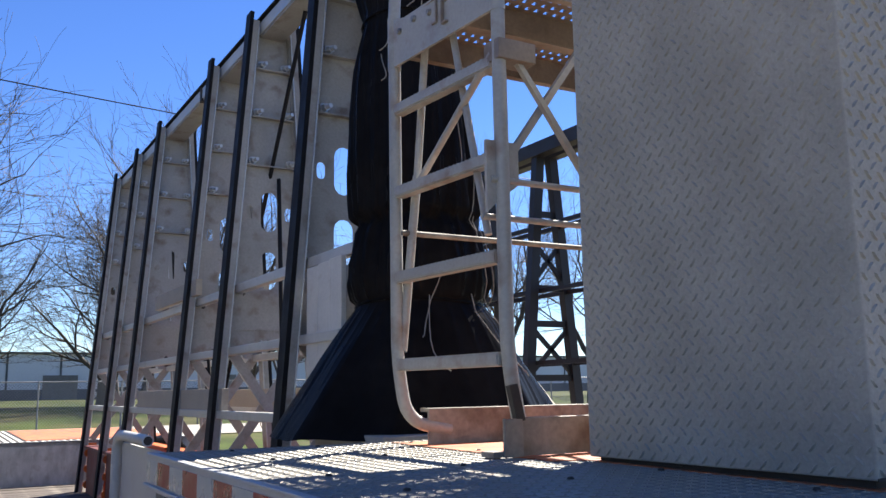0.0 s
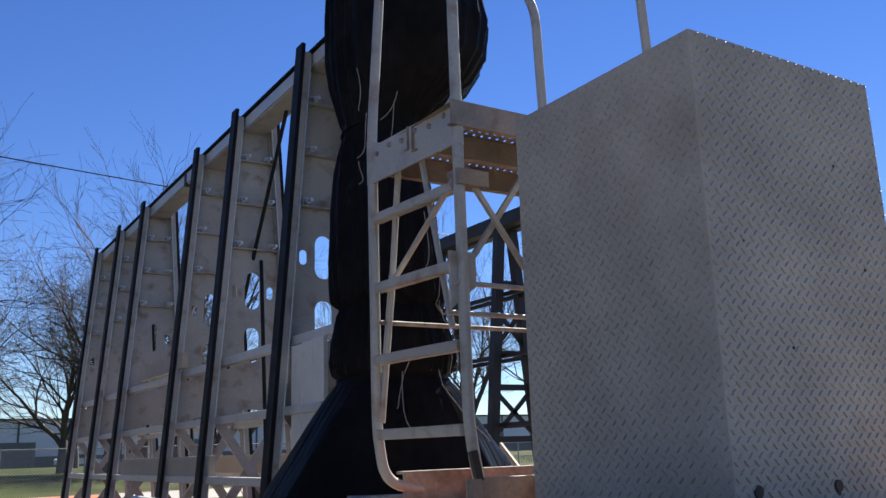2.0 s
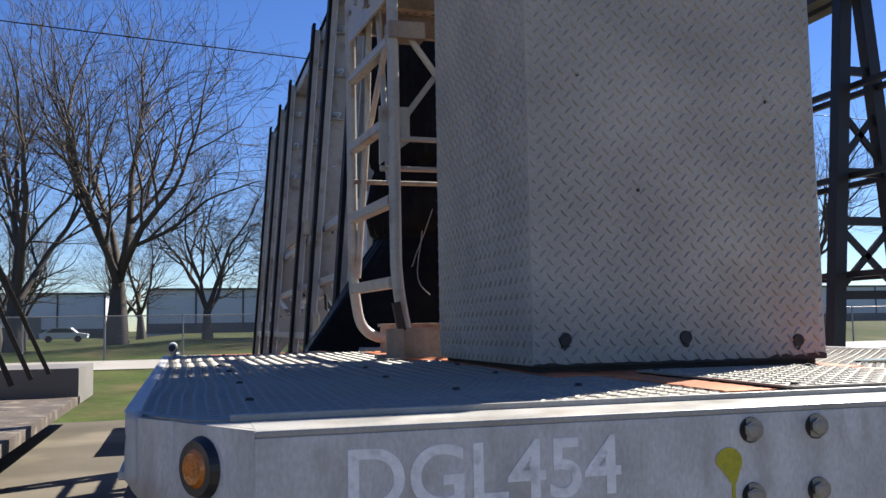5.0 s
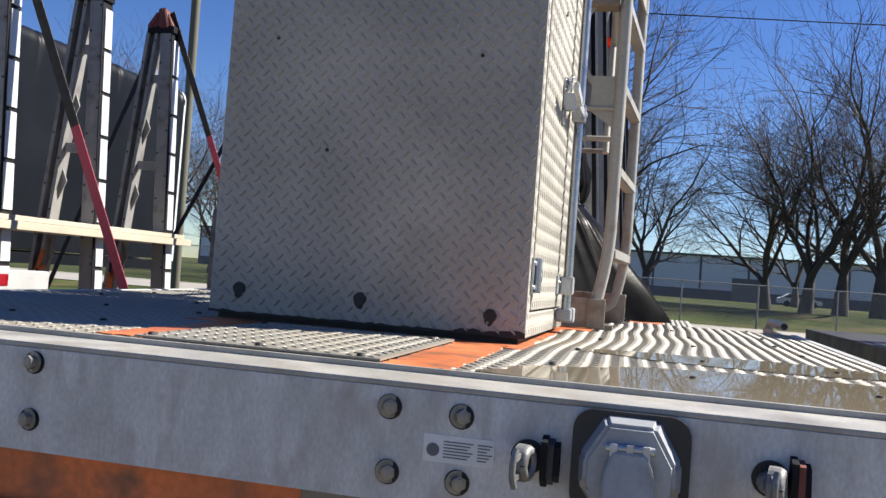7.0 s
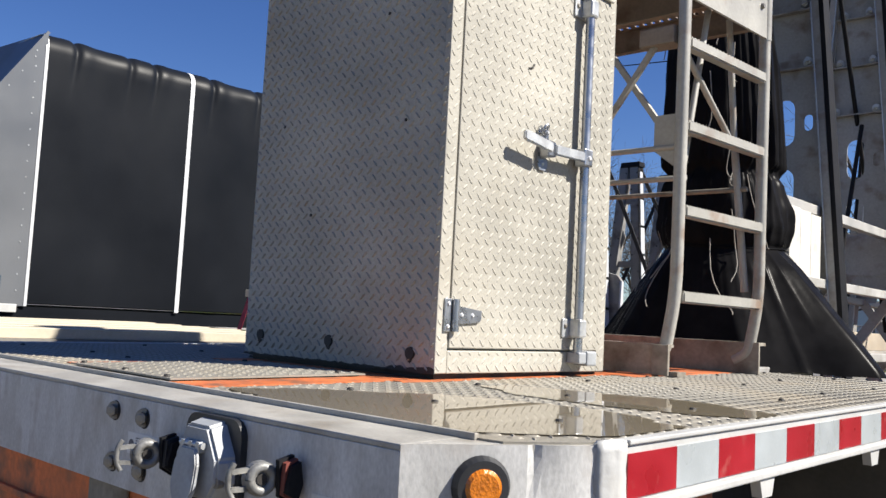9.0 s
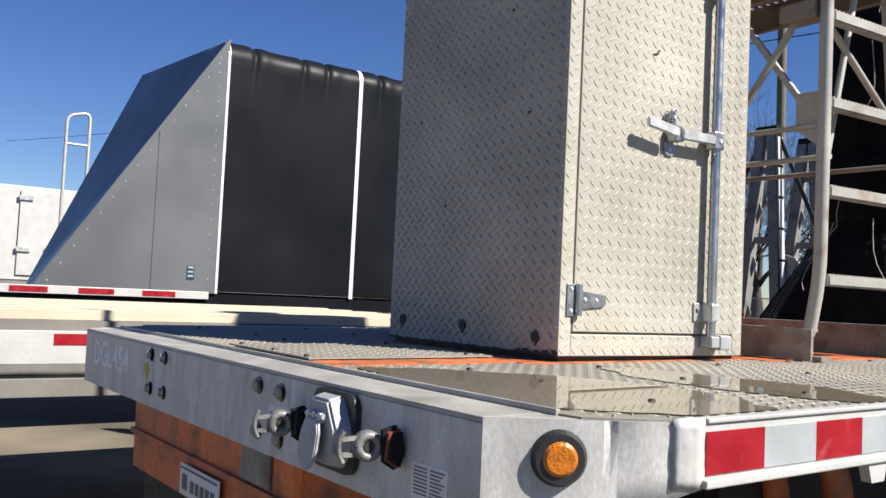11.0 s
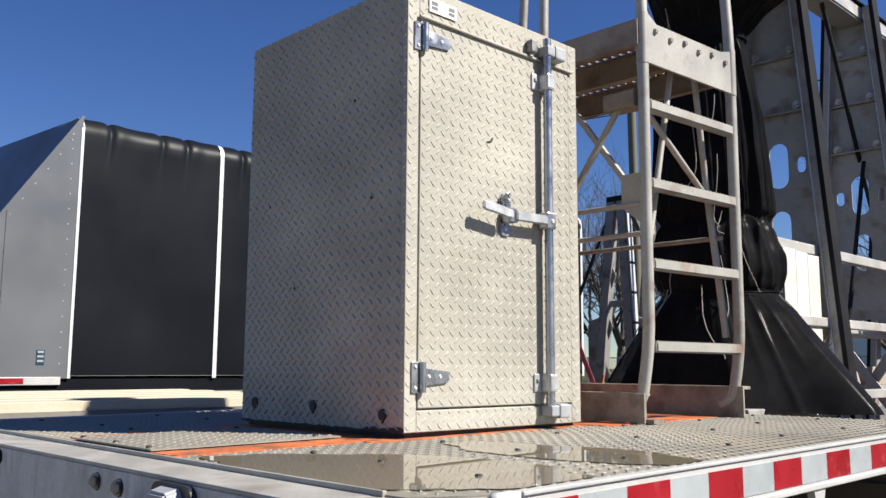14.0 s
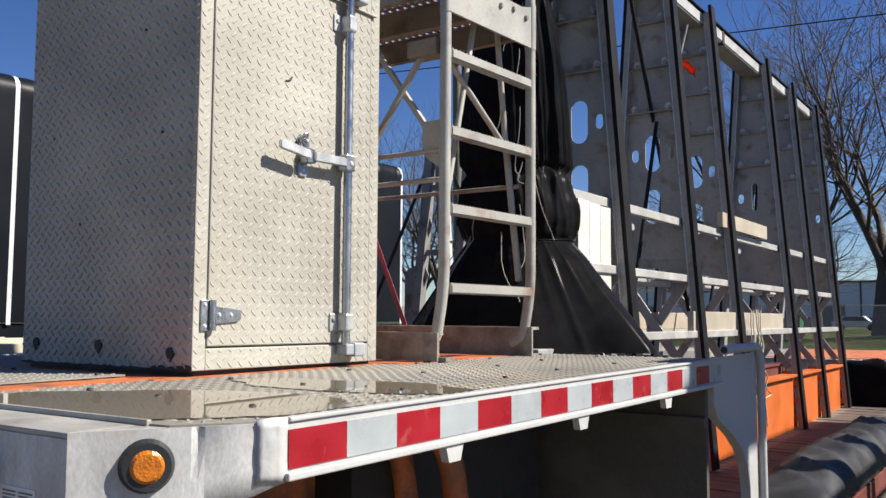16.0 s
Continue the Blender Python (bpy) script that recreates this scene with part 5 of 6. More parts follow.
# black sheet lying in the well on both sides
def heap(cx, cy, lx, ly, h, seed):
    bm = B()
    nx, ny = 26, 60
    rows = []
    for i in range(nx + 1):
        row = []
        for j in range(ny + 1):
            u, v = i / nx * 2 - 1, j / ny * 2 - 1
            x, y = cx + u * lx, cy + v * ly
            e = max(0, 1 - abs(u) ** 3) * max(0, 1 - abs(v) ** 6)
            wr = (1 - abs(math.sin(y * 8 + 1.6 * noise.noise((x * 2, y * 0.8, seed)) + x * 9))) ** 1.5
            z = 0.60 + h * e ** 0.6 * (0.75 + 0.25 * noise.noise((x * 1.5, y * 0.8, seed))) + 0.040 * e * wr + 0.012 * noise.noise((x * 9, y * 9, seed))
            row.append(bm.verts.new((x, y, z)))
        rows.append(row)
    for a, b in zip(rows, rows[1:]):
        for j in range(ny):
            f = bm.faces.new((a[j], b[j], b[j + 1], a[j + 1]))
            f.smooth = True
    return bm


single("tarp_roll", heap(1.13, 6.25, 0.25, 1.95, 0.25, 3.0), M_ROLL, "wrinkled glossy black tarp roll lying in the well", "tarp", group="tarps in the well")
single("tarp_roll", heap(-1.0, 5.6, 0.28, 1.6, 0.16, 9.0), M_ROLL, "wrinkled glossy black tarp roll lying in the well", "tarp", group="tarps in the well")
single("tarp_roll", heap(0.55, 11.15, 0.5, 0.36, 0.68, 5.0), M_TARP, "black tarp bunched against the rear deck", "tarp", group="tarps in the well")

# ---- neighbouring rack trailer with pale decking ----
nb = thing("neighbour_trailer", (-4.1, 3, 0), "white-railed drop-deck trailer with cream decking", "trailer")
NX0, NX1, NZ = -5.35, -2.78, 1.445
bm = B()
box(bm, (NX0, -3.0, NZ - 0.16), (NX1 - 0.02, 3.05, NZ - 0.03))
part("deck_frame", bm, M_GREY, nb)
for k in range(12):
    a = NX0 + 0.03 + k * (NX1 - NX0 - 0.05) / 12
    bm = B()
    box(bm, (a, -3.0, NZ - 0.03), (a + (NX1 - NX0 - 0.05) / 12 - 0.032, 3.05, NZ + (0.028 if k % 2 else -0.008)), 0.004)
    # every other, lower board carries the gap shade in its colour
    part("deck_board", bm, M_CREAM if k % 2 else M_GROOVE, nb, "raised cream board" if k % 2 else "low brown board, coloured dark like a shaded gap")
bm = B()
box(bm, (NX1 - 0.03, -3.0, NZ - 0.26), (NX1, 3.1, NZ - 0.085), 0.004)
box(bm, (NX1 - 0.10, 2.55, NZ - 0.12), (NX1 + 0.004, 3.22, NZ + 0.035), 0.004)
part("side_rail", bm, M_WHITE, nb, "white side rail")
for k in range(20):
    if k % 2 == 0:
        a = 2.95 - (k + 1) * 0.30
        bm = B()
        box(bm, (NX1 - 0.004, a, NZ - 0.16), (NX1 + 0.003, a + 0.28, NZ - 0.10))
        part("tape_block", bm, M_RED, nb, "red reflective tape")
bm = B()
box(bm, (NX1 + 0.003, 2.57, NZ - 0.05), (NX1 + 0.008, 2.88, NZ + 0.015))
part("tape_block", bm, M_RED, nb, "red reflective tape")
bm = B()
box(bm, (NX1 - 0.10, -3, NZ - 0.44), (NX1 - 0.06, 3.0, NZ - 0.34), 0.004)
box(bm, (NX1 - 0.5, 0.1, NZ - 0.24), (NX1 - 0.1, 0.4, NZ - 0.15), 0.004)
part("lower_rail", bm, M_GREY, nb)
bm = B()
box(bm, (NX0, 3.05, 0.50), (NX1, 13.5, 0.62))
box(bm, (NX0, 3.0, 0.55), (NX1, 3.05, NZ - 0.03))
part("well_floor", bm, M_PLANK, nb)
bm = B()
box(bm, (NX0, 13.3, 0.5), (NX1, 15.5, 1.05))
part("rear_deck", bm, M_GREY, nb)


def a_frame(y, top):
    """One A-shaped frame: two wide legs, the sunny one with white pads on its outer side."""
    t = thing("rack_frame", (-4.25, y, 0.62), "grey steel A-shaped glass rack frame with white pads", "rack frame", "frames on the neighbouring trailer")
    xr0, xr1, xl0, xl1 = -3.90, -4.06, -4.52, -4.21

    def leg_x(z):
        return xr0 + (xr1 - xr0) * (z - 0.62) / (top - 0.62)

    for (x0, x1), nm in (((xr0, xr1), "upright_leg"), ((xl0, xl1), "slanted_leg")):
        bm = B()
        bar(bm, (x0, y + 0.05, 0.62), (x1, y + 0.05, top), 0.10, 0.012, (0, 1, 0))
        leg = part(nm, bm, M_FRAME, t)
        for d in (-0.045, 0.045):
            bm = B()
            bar(bm, (x0 + d, y, 0.62), (x1 + d, y, top), 0.034, 0.115, (0, 1, 0))
            part("flange", bm, M_FRAME, leg)
        if nm == "upright_leg" or y > 8:
            bm = B()
            bar(bm, (x0, y - 0.049, 0.63), (x1, y - 0.049, top - 0.01), 0.058, 0.014, (0, 1, 0))
            part("face_plate", bm, M_FRAME, leg)
        for k in range(14):
            z = 0.85 + 0.22 * k
            xx = x0 + (x1 - x0) * (z - 0.62) / (top - 0.62)
            piece("bolt_hole", HOLE, leg, pose(xx + (0.045 if k % 2 else -0.045), y - 0.0575, z, 90, 0, 0))
    bm = B()
    bar(bm, (xr0 + 0.066, y, 0.65), (xr1 + 0.066, y, top), 0.008, 0.13, (0, 1, 0))
    part("pad_rail", bm, M_RUBBER, t, "black rubber pad rail")
    for k in range(8):
        z0, z1 = 0.75 + k * (top - 0.8) / 8, 0.75 + (k + 1) * (top - 0.8) / 8 - 0.035
        bm = B()
        bar(bm, (leg_x(z0) + 0.076, y + 0.008, z0), (leg_x(z1) + 0.076, y + 0.008, z1), 0.013, 0.095, (0, 1, 0))
        part("pad", bm, M_STRIP, t, "bright white pad")
    for z in (1.05, 2.45, 3.3):
        xl = xl0 + (xl1 - xl0) * (z - 0.62) / (top - 0.62)
        bm = B()
        box(bm, (xl, y - 0.02, z), (leg_x(z), y + 0.02, z + 0.08), 0.004)
        part("cross_bar", bm, M_FRAME, t)
    for z, g in ((1.6, 1), (2.2, -1), (2.85, 1)):
        xl = xl0 + (xl1 - xl0) * (z - 0.62) / (top - 0.62) + 0.05
        bm = B()
        slab(bm, [(xl, y, z - 0.16), (xl + 0.07, y, z), (xl, y, z + 0.16)], (0, 1, 0), 0.01)
        part("gusset", bm, M_FRAME, t)
    bm = B()
    box(bm, (-4.26, y - 0.07, top - 0.02), (-3.97, y + 0.07, top + 0.05), 0.008)
    part("cap", bm, M_RUBBER, t)
    bm = B()
    box(bm, (xl0 + 0.05, y - 0.075, 0.64), (xl0 + 0.115, y - 0.060, 1.42), 0.004)
    bar(bm, (xl0 + 0.10, y - 0.068, 1.38), (xl0 + 0.16, y - 0.068, 1.60), 0.035, 0.014, (0, 1, 0))
    bar(bm, (xl0 + 0.10, y - 0.068, 1.42), (xl0 + 0.20, y - 0.068, 1.46), 0.025, 0.014, (0, 1, 0))
    part("orange_foot", bm, M_BASE, t, "orange ratchet handle hung at the foot")
    if 8.4 < y < 8.6:
        for x0, x1, z1, cut in ((-4.70, -4.46, 2.30, -1), (-3.97, -3.735, 2.28, 1)):
            bm = B()
            out = x0 if cut < 0 else x1
            inn = x1 if cut < 0 else x0
            slab(bm, [(inn, y + 0.09, 0.62), (out, y + 0.09, 0.62), (out, y + 0.09, z1 - 0.07), (out - cut * 0.06, y + 0.09, z1), (inn, y + 0.09, z1 + 0.05)], (0, 1, 0), 0.05)
            pan = part("side_panel", bm, M_FRAME, t, "grey steel side panel with a clipped corner")
            if cut > 0:
                bm = B()
                box(bm, (x1 - 0.006, y + 0.055, 1.32), (x1 + 0.012, y + 0.125, z1 - 0.07), 0.003)
                part("edge_pad", bm, M_STRIP, pan, "white edge pad")
    return t


# no real holes: flat dark discs paint the shade inside them
hb = B()
disc(hb, (0, 0, 0), (0, 0, 1), 0.011, 0.002, 8)
HOLE = mesh_of("bolt_hole", hb, M_GRIME_SHADE)
for y, top in ((4.12, 3.80), (5.22, 3.77), (6.30, 3.80), (8.52, 3.82), (9.42, 3.81), (10.46, 3.80)):
    a_frame(y, top)


def strap(p, q, mats, w=0.05, sag=0.0, group="straps on the rack frames", split=0.5):
    p, q = Vector(p), Vector(q)
    m = p.lerp(q, split)
    for a, b, mt, nm in ((p, m, mats[0], "black"), (m, q, mats[1], "red" if mats[1] is M_STRAPR else "black")):
        bm = B()
        bar(bm, a, b, w, 0.004, (0.25, 1, 0))
        single("ratchet_strap", bm, mt, nm + " webbing strap pulled tight over a rack frame", "strap", group=group)


# black upper lengths of the red straps paint in their twist and shade
strap((-4.05, 4.12, 4.0), (-2.95, 4.45, 1.05), (M_STRAPB, M_STRAPR), 0.09)
strap((-4.10, 4.12, 4.0), (-5.25, 4.0, 1.05), (M_STRAPB, M_STRAPR), 0.09)
strap((-4.05, 6.30, 4.0), (-2.95, 6.6, 1.05), (M_STRAPB, M_STRAPR), 0.07, split=0.40)
strap((-4.10, 6.30, 4.0), (-5.25, 6.3, 1.05), (M_STRAPB, M_STRAPB), 0.06)
strap((-4.05, 8.52, 3.88), (-2.95, 8.9, 1.05), (M_STRAPB, M_STRAPB), 0.06)
strap((-4.15, 8.52, 3.88), (-5.30, 8.65, 1.75), (M_STRAPB, M_STRAPB), 0.065)
strap((-4.15, 10.46, 3.86), (-5.05, 10.50, 1.9), (M_STRAPB, M_STRAPB), 0.065)
strap((-4.05, 9.42, 3.87), (-2.95, 10.1, 1.05), (M_STRAPB, M_STRAPB), 0.06)
strap((-4.05, 10.46, 3.86), (-2.95, 11.5, 1.05), (M_STRAPB, M_STRAPB), 0.06)
for y in (4.12, 6.30):
    t = thing("strap_bundle", (-4.1, y, 3.85), "dark red strap bundle on top of a rack frame", "strap bundle", "straps on the rack frames")
    bm = B()
    for k in range(6):
        h = 0.20 - 0.028 * abs(k - 2.5)
        bar(bm, (-4.235 + 0.045 * k, y - 0.05 + 0.02 * (k % 3), 3.825), (-4.155 + 0.014 * k, y - 0.03 + 0.02 * (k % 2), 3.84 + h), 0.05, 0.09, (0, 1, 0))
    bmesh.ops.bevel(bm, geom=bm.edges[:], offset=0.008, segments=2, affect="EDGES")
    part("folds", bm, M_MAROON, t)
bm = B()
box(bm, (-4.30, 3.65, 1.80), (-3.80, 6.45, 1.838), 0.003)
single("lumber", bm, M_CREAM, "pale lumber board lying across the rack frames", "lumber", group="lumber on the rack frames")
bm = B()
box(bm, (-4.30, 3.50, 1.735), (-3.78, 6.55, 1.797), 0.004)
single("lumber", bm, M_CREAM, "pale lumber beam under the boards", "lumber", group="lumber on the rack frames")

# ---- covered trailer with a charcoal curtain side ----
cv = thing("curtain_trailer", (-8.3, 8, 0), "charcoal curtain-sided trailer with a sloped grey nose", "trailer")
CX0, CX1, CY, CZ0, CZ1 = -9.55, -6.9, 2.74, 1.545, 4.31
CYE = 11.42
rq = random.Random(12)
PINCH = [(CY + 1.66 * k + f + rq.uniform(-0.06, 0.06), rq.uniform(0.5, 1.0)) for k in range(6) for f in (0.32, 0.90, 1.28)]


def pinch(y):
    """How far the cloth is drawn in at y along the eave, and the puff beside each gather."""
    return sum(k * (math.exp(-((y - p) / 0.030) ** 2) - 0.5 * math.exp(-((y - p - 0.10) / 0.08) ** 2) - 0.3 * math.exp(-((y - p + 0.09) / 0.08) ** 2)) for p, k in PINCH if abs(y - p) < 0.5)


bm = B()
ny, nz = 420, 30
rows = []
for j in range(ny + 1):
    y = CY + 0.02 + (CYE - CY - 0.02) * j / ny
    row = []
    for i in range(nz + 9):
        f = ((y - CY) / 1.66) % 1
        sag = 0.012 * math.sin(math.pi * f) ** 1.5
        if i <= nz:
            z = CZ0 + 0.03 + (CZ1 - 0.19 - CZ0 - 0.03) * i / nz
            x = CX1 - sag * 0.6 * math.sin(math.pi * i / nz) - 0.006 * noise.noise((y * 3, z * 1.2, 1.0)) * 2
            if z > 3.55:
                x -= 0.026 * pinch(y + 0.10 * (4.19 - z)) * ((z - 3.55) / 0.57) ** 2
        else:
            a = (i - nz) / 8 * math.pi / 2
            draw = 0.026 * pinch(y)
            x = CX1 - 0.19 + (0.19 - draw) * math.cos(a) - sag * 0.2
            z = CZ1 - 0.19 + (0.205 - draw) * math.sin(a) - sag * math.sin(a)
        row.append(bm.verts.new((x, y, z)))
    row.append(bm.verts.new((CX0, y, CZ1 - sag)))
    row.append(bm.verts.new((CX0, y, CZ0)))
    rows.append(row)
for a, b in zip(rows, rows[1:]):
    for i in range(len(a) - 1):
        f = bm.faces.new((a[i], b[i], b[i + 1], a[i + 1]))
        f.smooth = True
bm.faces.new(rows[-1])
part("curtain", bm, M_CURTAIN, cv, "charcoal vinyl curtain")
for y in (CY, CY + 1.66, CYE):
    bm = B()
    ps = bend([(CX1 + 0.002, y, CZ0), (CX1 + 0.002, y, CZ1 + 0.004), (CX0, y, CZ1 + 0.010)], 0.19, 8)
    for p, q in zip(ps, ps[1:]):
        bar(bm, p, q, 0.006, 0.030 if y == CY else 0.05, (0, 1, 0))
    part("bow_strip", bm, M_STRIP, cv, "white bow strip")
nose_pts = dict(t=(CX1, CY, CZ1), tb=(CX0 - 0.5, CY, CZ1 + 0.17), f=(CX1, 0.93, CZ0), fb=(CX0, 1.36, CZ0), b=(CX1, CY, CZ0), bb=(CX0, CY, CZ0))
bm = B()
v = {k: bm.verts.new(p) for k, p in nose_pts.items()}
for q in (("t", "tb", "fb", "f"), ("t", "f", "b"), ("tb", "bb", "fb"), ("f", "fb", "bb", "b")):
    bm.faces.new([v[k] for k in q])
bmesh.ops.recalc_face_normals(bm, faces=bm.faces)
part("nose", bm, M_NOSE, cv, "slate grey sheet metal nose")
bm = B()
bar(bm, nose_pts["t"], nose_pts["f"], 0.03, 0.012, (1, 0, 0))
bar(bm, (CX1 + 0.003, 2.05, CZ0), (CX1 + 0.003, 2.05, 3.2), 0.03, 0.006, (1, 0, 0))
part("nose_trim", bm, M_NOSE, cv)
bm = B()
for k in range(16):
    disc(bm, (CX1, CY - 0.10, CZ0 + 0.15 + 0.16 * k), (1, 0, 0), 0.008, 0.004, 8)
    f = (k + 0.5) / 16
    p = Vector(nose_pts["t"]).lerp(Vector(nose_pts["f"]), f)
    disc(bm, (CX1, p.y + 0.06, p.z - 0.02), (1, 0, 0), 0.008, 0.004, 8)
part("rivets", bm, M_GREYP, cv, kind="stuff")
bm = B()
box(bm, (CX1, 2.41, 1.68), (CX1 + 0.004, 2.49, 1.83))
st = part("sticker", bm, M_TEAL, cv, "small dark blue sticker")
bm = B()
for k in range(3):
    box(bm, (CX1 + 0.004, 2.42, 1.71 + 0.045 * k), (CX1 + 0.006, 2.48, 1.73 + 0.045 * k))
part("sticker_bars", bm, M_GREYP, st)
bm = B()
box(bm, (CX0, -0.6, 1.40), (CX1 - 0.03, CYE, 1.54))
part("bed", bm, M_CURTAIN, cv)
bm = B()
box(bm, (CX1 - 0.03, 0.55, 1.48), (CX1 + 0.01, 2.66, 1.56), 0.004)
part("side_rail", bm, M_WHITE, cv, "white side rail")
for k in range(3):
    bm = B()
    box(bm, (CX1 + 0.008, 0.72 + 0.62 * k, 1.492), (CX1 + 0.013, 1.06 + 0.62 * k, 1.548))
    part("tape_block", bm, M_RED, cv, "red reflective tape")
for y in (9.5, 10.8):
    bm = B()
    disc(bm, (CX1 - 0.3, y, 0.52), (1, 0, 0), 0.52, 0.28, 32)
    wheel = part("wheel", bm, M_RUBBER, cv, "black tyre")
    bm = B()
    disc(bm, (CX1 - 0.03, y, 0.52), (1, 0, 0), 0.28, 0.02, 24, 0.2)
    part("rim", bm, M_ALU, wheel)
bm = B()
for y in (3.4,):
    box(bm, (CX1 - 0.35, y, 0), (CX1 - 0.2, y + 0.15, 1.4))
    box(bm, (CX0 + 0.2, y, 0), (CX0 + 0.35, y + 0.15, 1.4))
part("landing_legs", bm, M_GREY, cv)

# ---- white cabinet and hoop on a farther trailer ----
fc = thing("far_cabinet", (-18.5, 3.3, 0), "white storage cabinet on a far trailer deck", "cabinet")
bm = B()
box(bm, (-20.6, 2.3, 1.55), (-18.2, 4.6, 3.55), 0.01)
part("body", bm, M_WHITE, fc)
bm = B()
box(bm, (-18.2, 2.75, 1.65), (-18.16, 4.3, 3.45), 0.008)
dr = part("cabinet_door", bm, M_WHITE, fc)
bm = B()
tube(bm, [(-18.12, 4.15, 1.6), (-18.12, 4.15, 3.5)], 0.03, 8)
for z in (2.2, 3.3):
    box(bm, (-18.16, 2.72, z - 0.05), (-18.12, 3.0, z + 0.05))
bar(bm, (-18.1, 3.3, 2.25), (-18.1, 4.1, 2.2), 0.03, 0.06)
part("lock_rod", bm, M_GALV, dr)
bm = B()
box(bm, (-21, -3, 1.35), (-18.1, 9, 1.53))
part("deck", bm, M_GREY, fc)
bm = B()
box(bm, (-19.5, 0, 0), (-18.6, 9, 1.35))
part("deck_support", bm, M_GRIME_SHADE, fc)
bm = B()
tube(bm, bend([(-14.9, 2.86, 1.5), (-14.9, 2.86, 4.62), (-14.9, 3.26, 4.72), (-14.9, 3.26, 1.5)], 0.14, 5), 0.03, 8)
tube(bm, [(-14.9, 2.86, 4.1), (-14.9, 3.26, 4.1)], 0.025, 8)
hp = single("ladder_hoop", bm, M_ALUTOP, "aluminium pipe ladder hoop on a far trailer", "ladder")
bm = B()
box(bm, (-17, -2, 0), (-13.5, 9, 1.5), 0.02)
single("far_trailer", bm, M_GREY, "low grey trailer bed in the distance", "trailer")

# ---- dark rack trailer ----
dt = thing("dark_rack_trailer", (4.4, 7, 0), "dark brown steel glass rack on a flat trailer", "rack")
bm = B()
box(bm, (3.1, 3.2, 0.95), (5.75, 14.0, 1.22), 0.01)
for yy in (4.0, 12.0):
    for xx in (3.4, 5.2):
        box(bm, (xx, yy, 0.0), (xx + 0.2, yy + 0.2, 0.95))
part("bed", bm, M_DARKSTEEL, dt)
bm = B()
box(bm, (3.15, 3.25, 1.22), (5.7, 9.0, 1.226))
part("bed_top", bm, M_GREY, dt, "pale worn bed surface")
DZ = 4.32
for y in (10.8, 9.75, 9.1, 7.75, 6.62, 5.75, 4.7):
    for xa in (3.72,):
        bm = B()
        bar(bm, (xa + 0.28, y, DZ), (xa, y, 1.22), 0.11, 0.10, (0, 1, 0))
        leg = part("rack_leg", bm, M_DARKSTEEL, dt)
        bm = B()
        bar(bm, (xa + 0.46, y, DZ), (xa + 0.74, y, 1.22), 0.11, 0.10, (0, 1, 0))
        part("rack_leg", bm, M_DARKSTEEL, dt)
        if xa < 4:
            for z in (1.75, 2.35, 2.75, 3.6):
                f = (DZ - z) / (DZ - 1.22)
                bm = B()
                box(bm, (xa + 0.28 - 0.28 * f, y - 0.02, z), (xa + 0.46 + 0.28 * f, y + 0.02, z + 0.07))
                part("lacing_bar", bm, M_DARKSTEEL, leg)
            for z0, z1 in ((1.8, 2.35), (2.85, 3.3)):
                f0, f1 = (DZ - z0) / (DZ - 1.22), (DZ - z1) / (DZ - 1.22)
                for g in (1, -1):
                    mx = xa + 0.37
                    bm = B()
                    bar(bm, (mx - g * (0.09 + 0.28 * f0), y, z0), (mx + g * (0.09 + 0.28 * f1), y, z1), 0.05, 0.03, (0, 1, 0))
                    part("lacing_bar", bm, M_DARKSTEEL, leg)
for x in (3.98, 4.2):
    bm = B()
    box(bm, (x - 0.07, 3.9, DZ - 0.02), (x + 0.07, 10.9, DZ + 0.14), 0.006)
    part("top_rail", bm, M_DARKSTEEL, dt)
for z in (1.95, 2.75, 3.5):
    f = (DZ - z) / (DZ - 1.22)
    for x in (4.0 - 0.28 * f + 0.1, 4.18 + 0.28 * f):
        bm = B()
        box(bm, (x - 0.022, 3.9, z - 0.024), (x + 0.022, 10.85, z + 0.024))
        part("side_bar", bm, M_DARKSTEEL, dt)
bm = B()
bar(bm, (4.55, 8.9, 1.9), (4.85, 8.5, 1.24), 0.10, 0.05)
single("lumber", bm, M_WOOD, "pale board leaning in the dark rack", "lumber")

# ---- fence ----
FY = 37.0
fence = thing("chain_link_fence", (0, FY, 0.42), "galvanised chain-link fence along the road", "fence")
FZ = 0.42
for k in range(-16, 17):
    bm = B()
    tube(bm, [(4.76 + 3.05 * k, FY, FZ - 0.05), (4.76 + 3.05 * k, FY, FZ + 1.84)], 0.032 if k % 3 else 0.042, 8)
    part("post", bm, M_FENCE, fence)
bm = B()
tube(bm, [(-46, FY, FZ + 1.80), (56, FY, FZ + 1.80)], 0.024, 6)
part("top_rail", bm, M_FENCE, fence)
bm = B()
step = 0.12
wire = []
for k in range(int(102 / step)):
    x = -46 + k * step
    for d in (1, -1):
        p = Vector((x, FY + 0.01 * d, FZ + 0.03))
        q = Vector((x + d * 1.75, FY + 0.01 * d, FZ + 1.78))
        o = Vector((0.004, 0, -0.004 * d))
        vs = [bm.verts.new(c) for c in (p - o, q - o, q + o, p + o)]
        bm.faces.new(vs)
part("mesh", bm, M_FENCE, fence, kind="stuff")

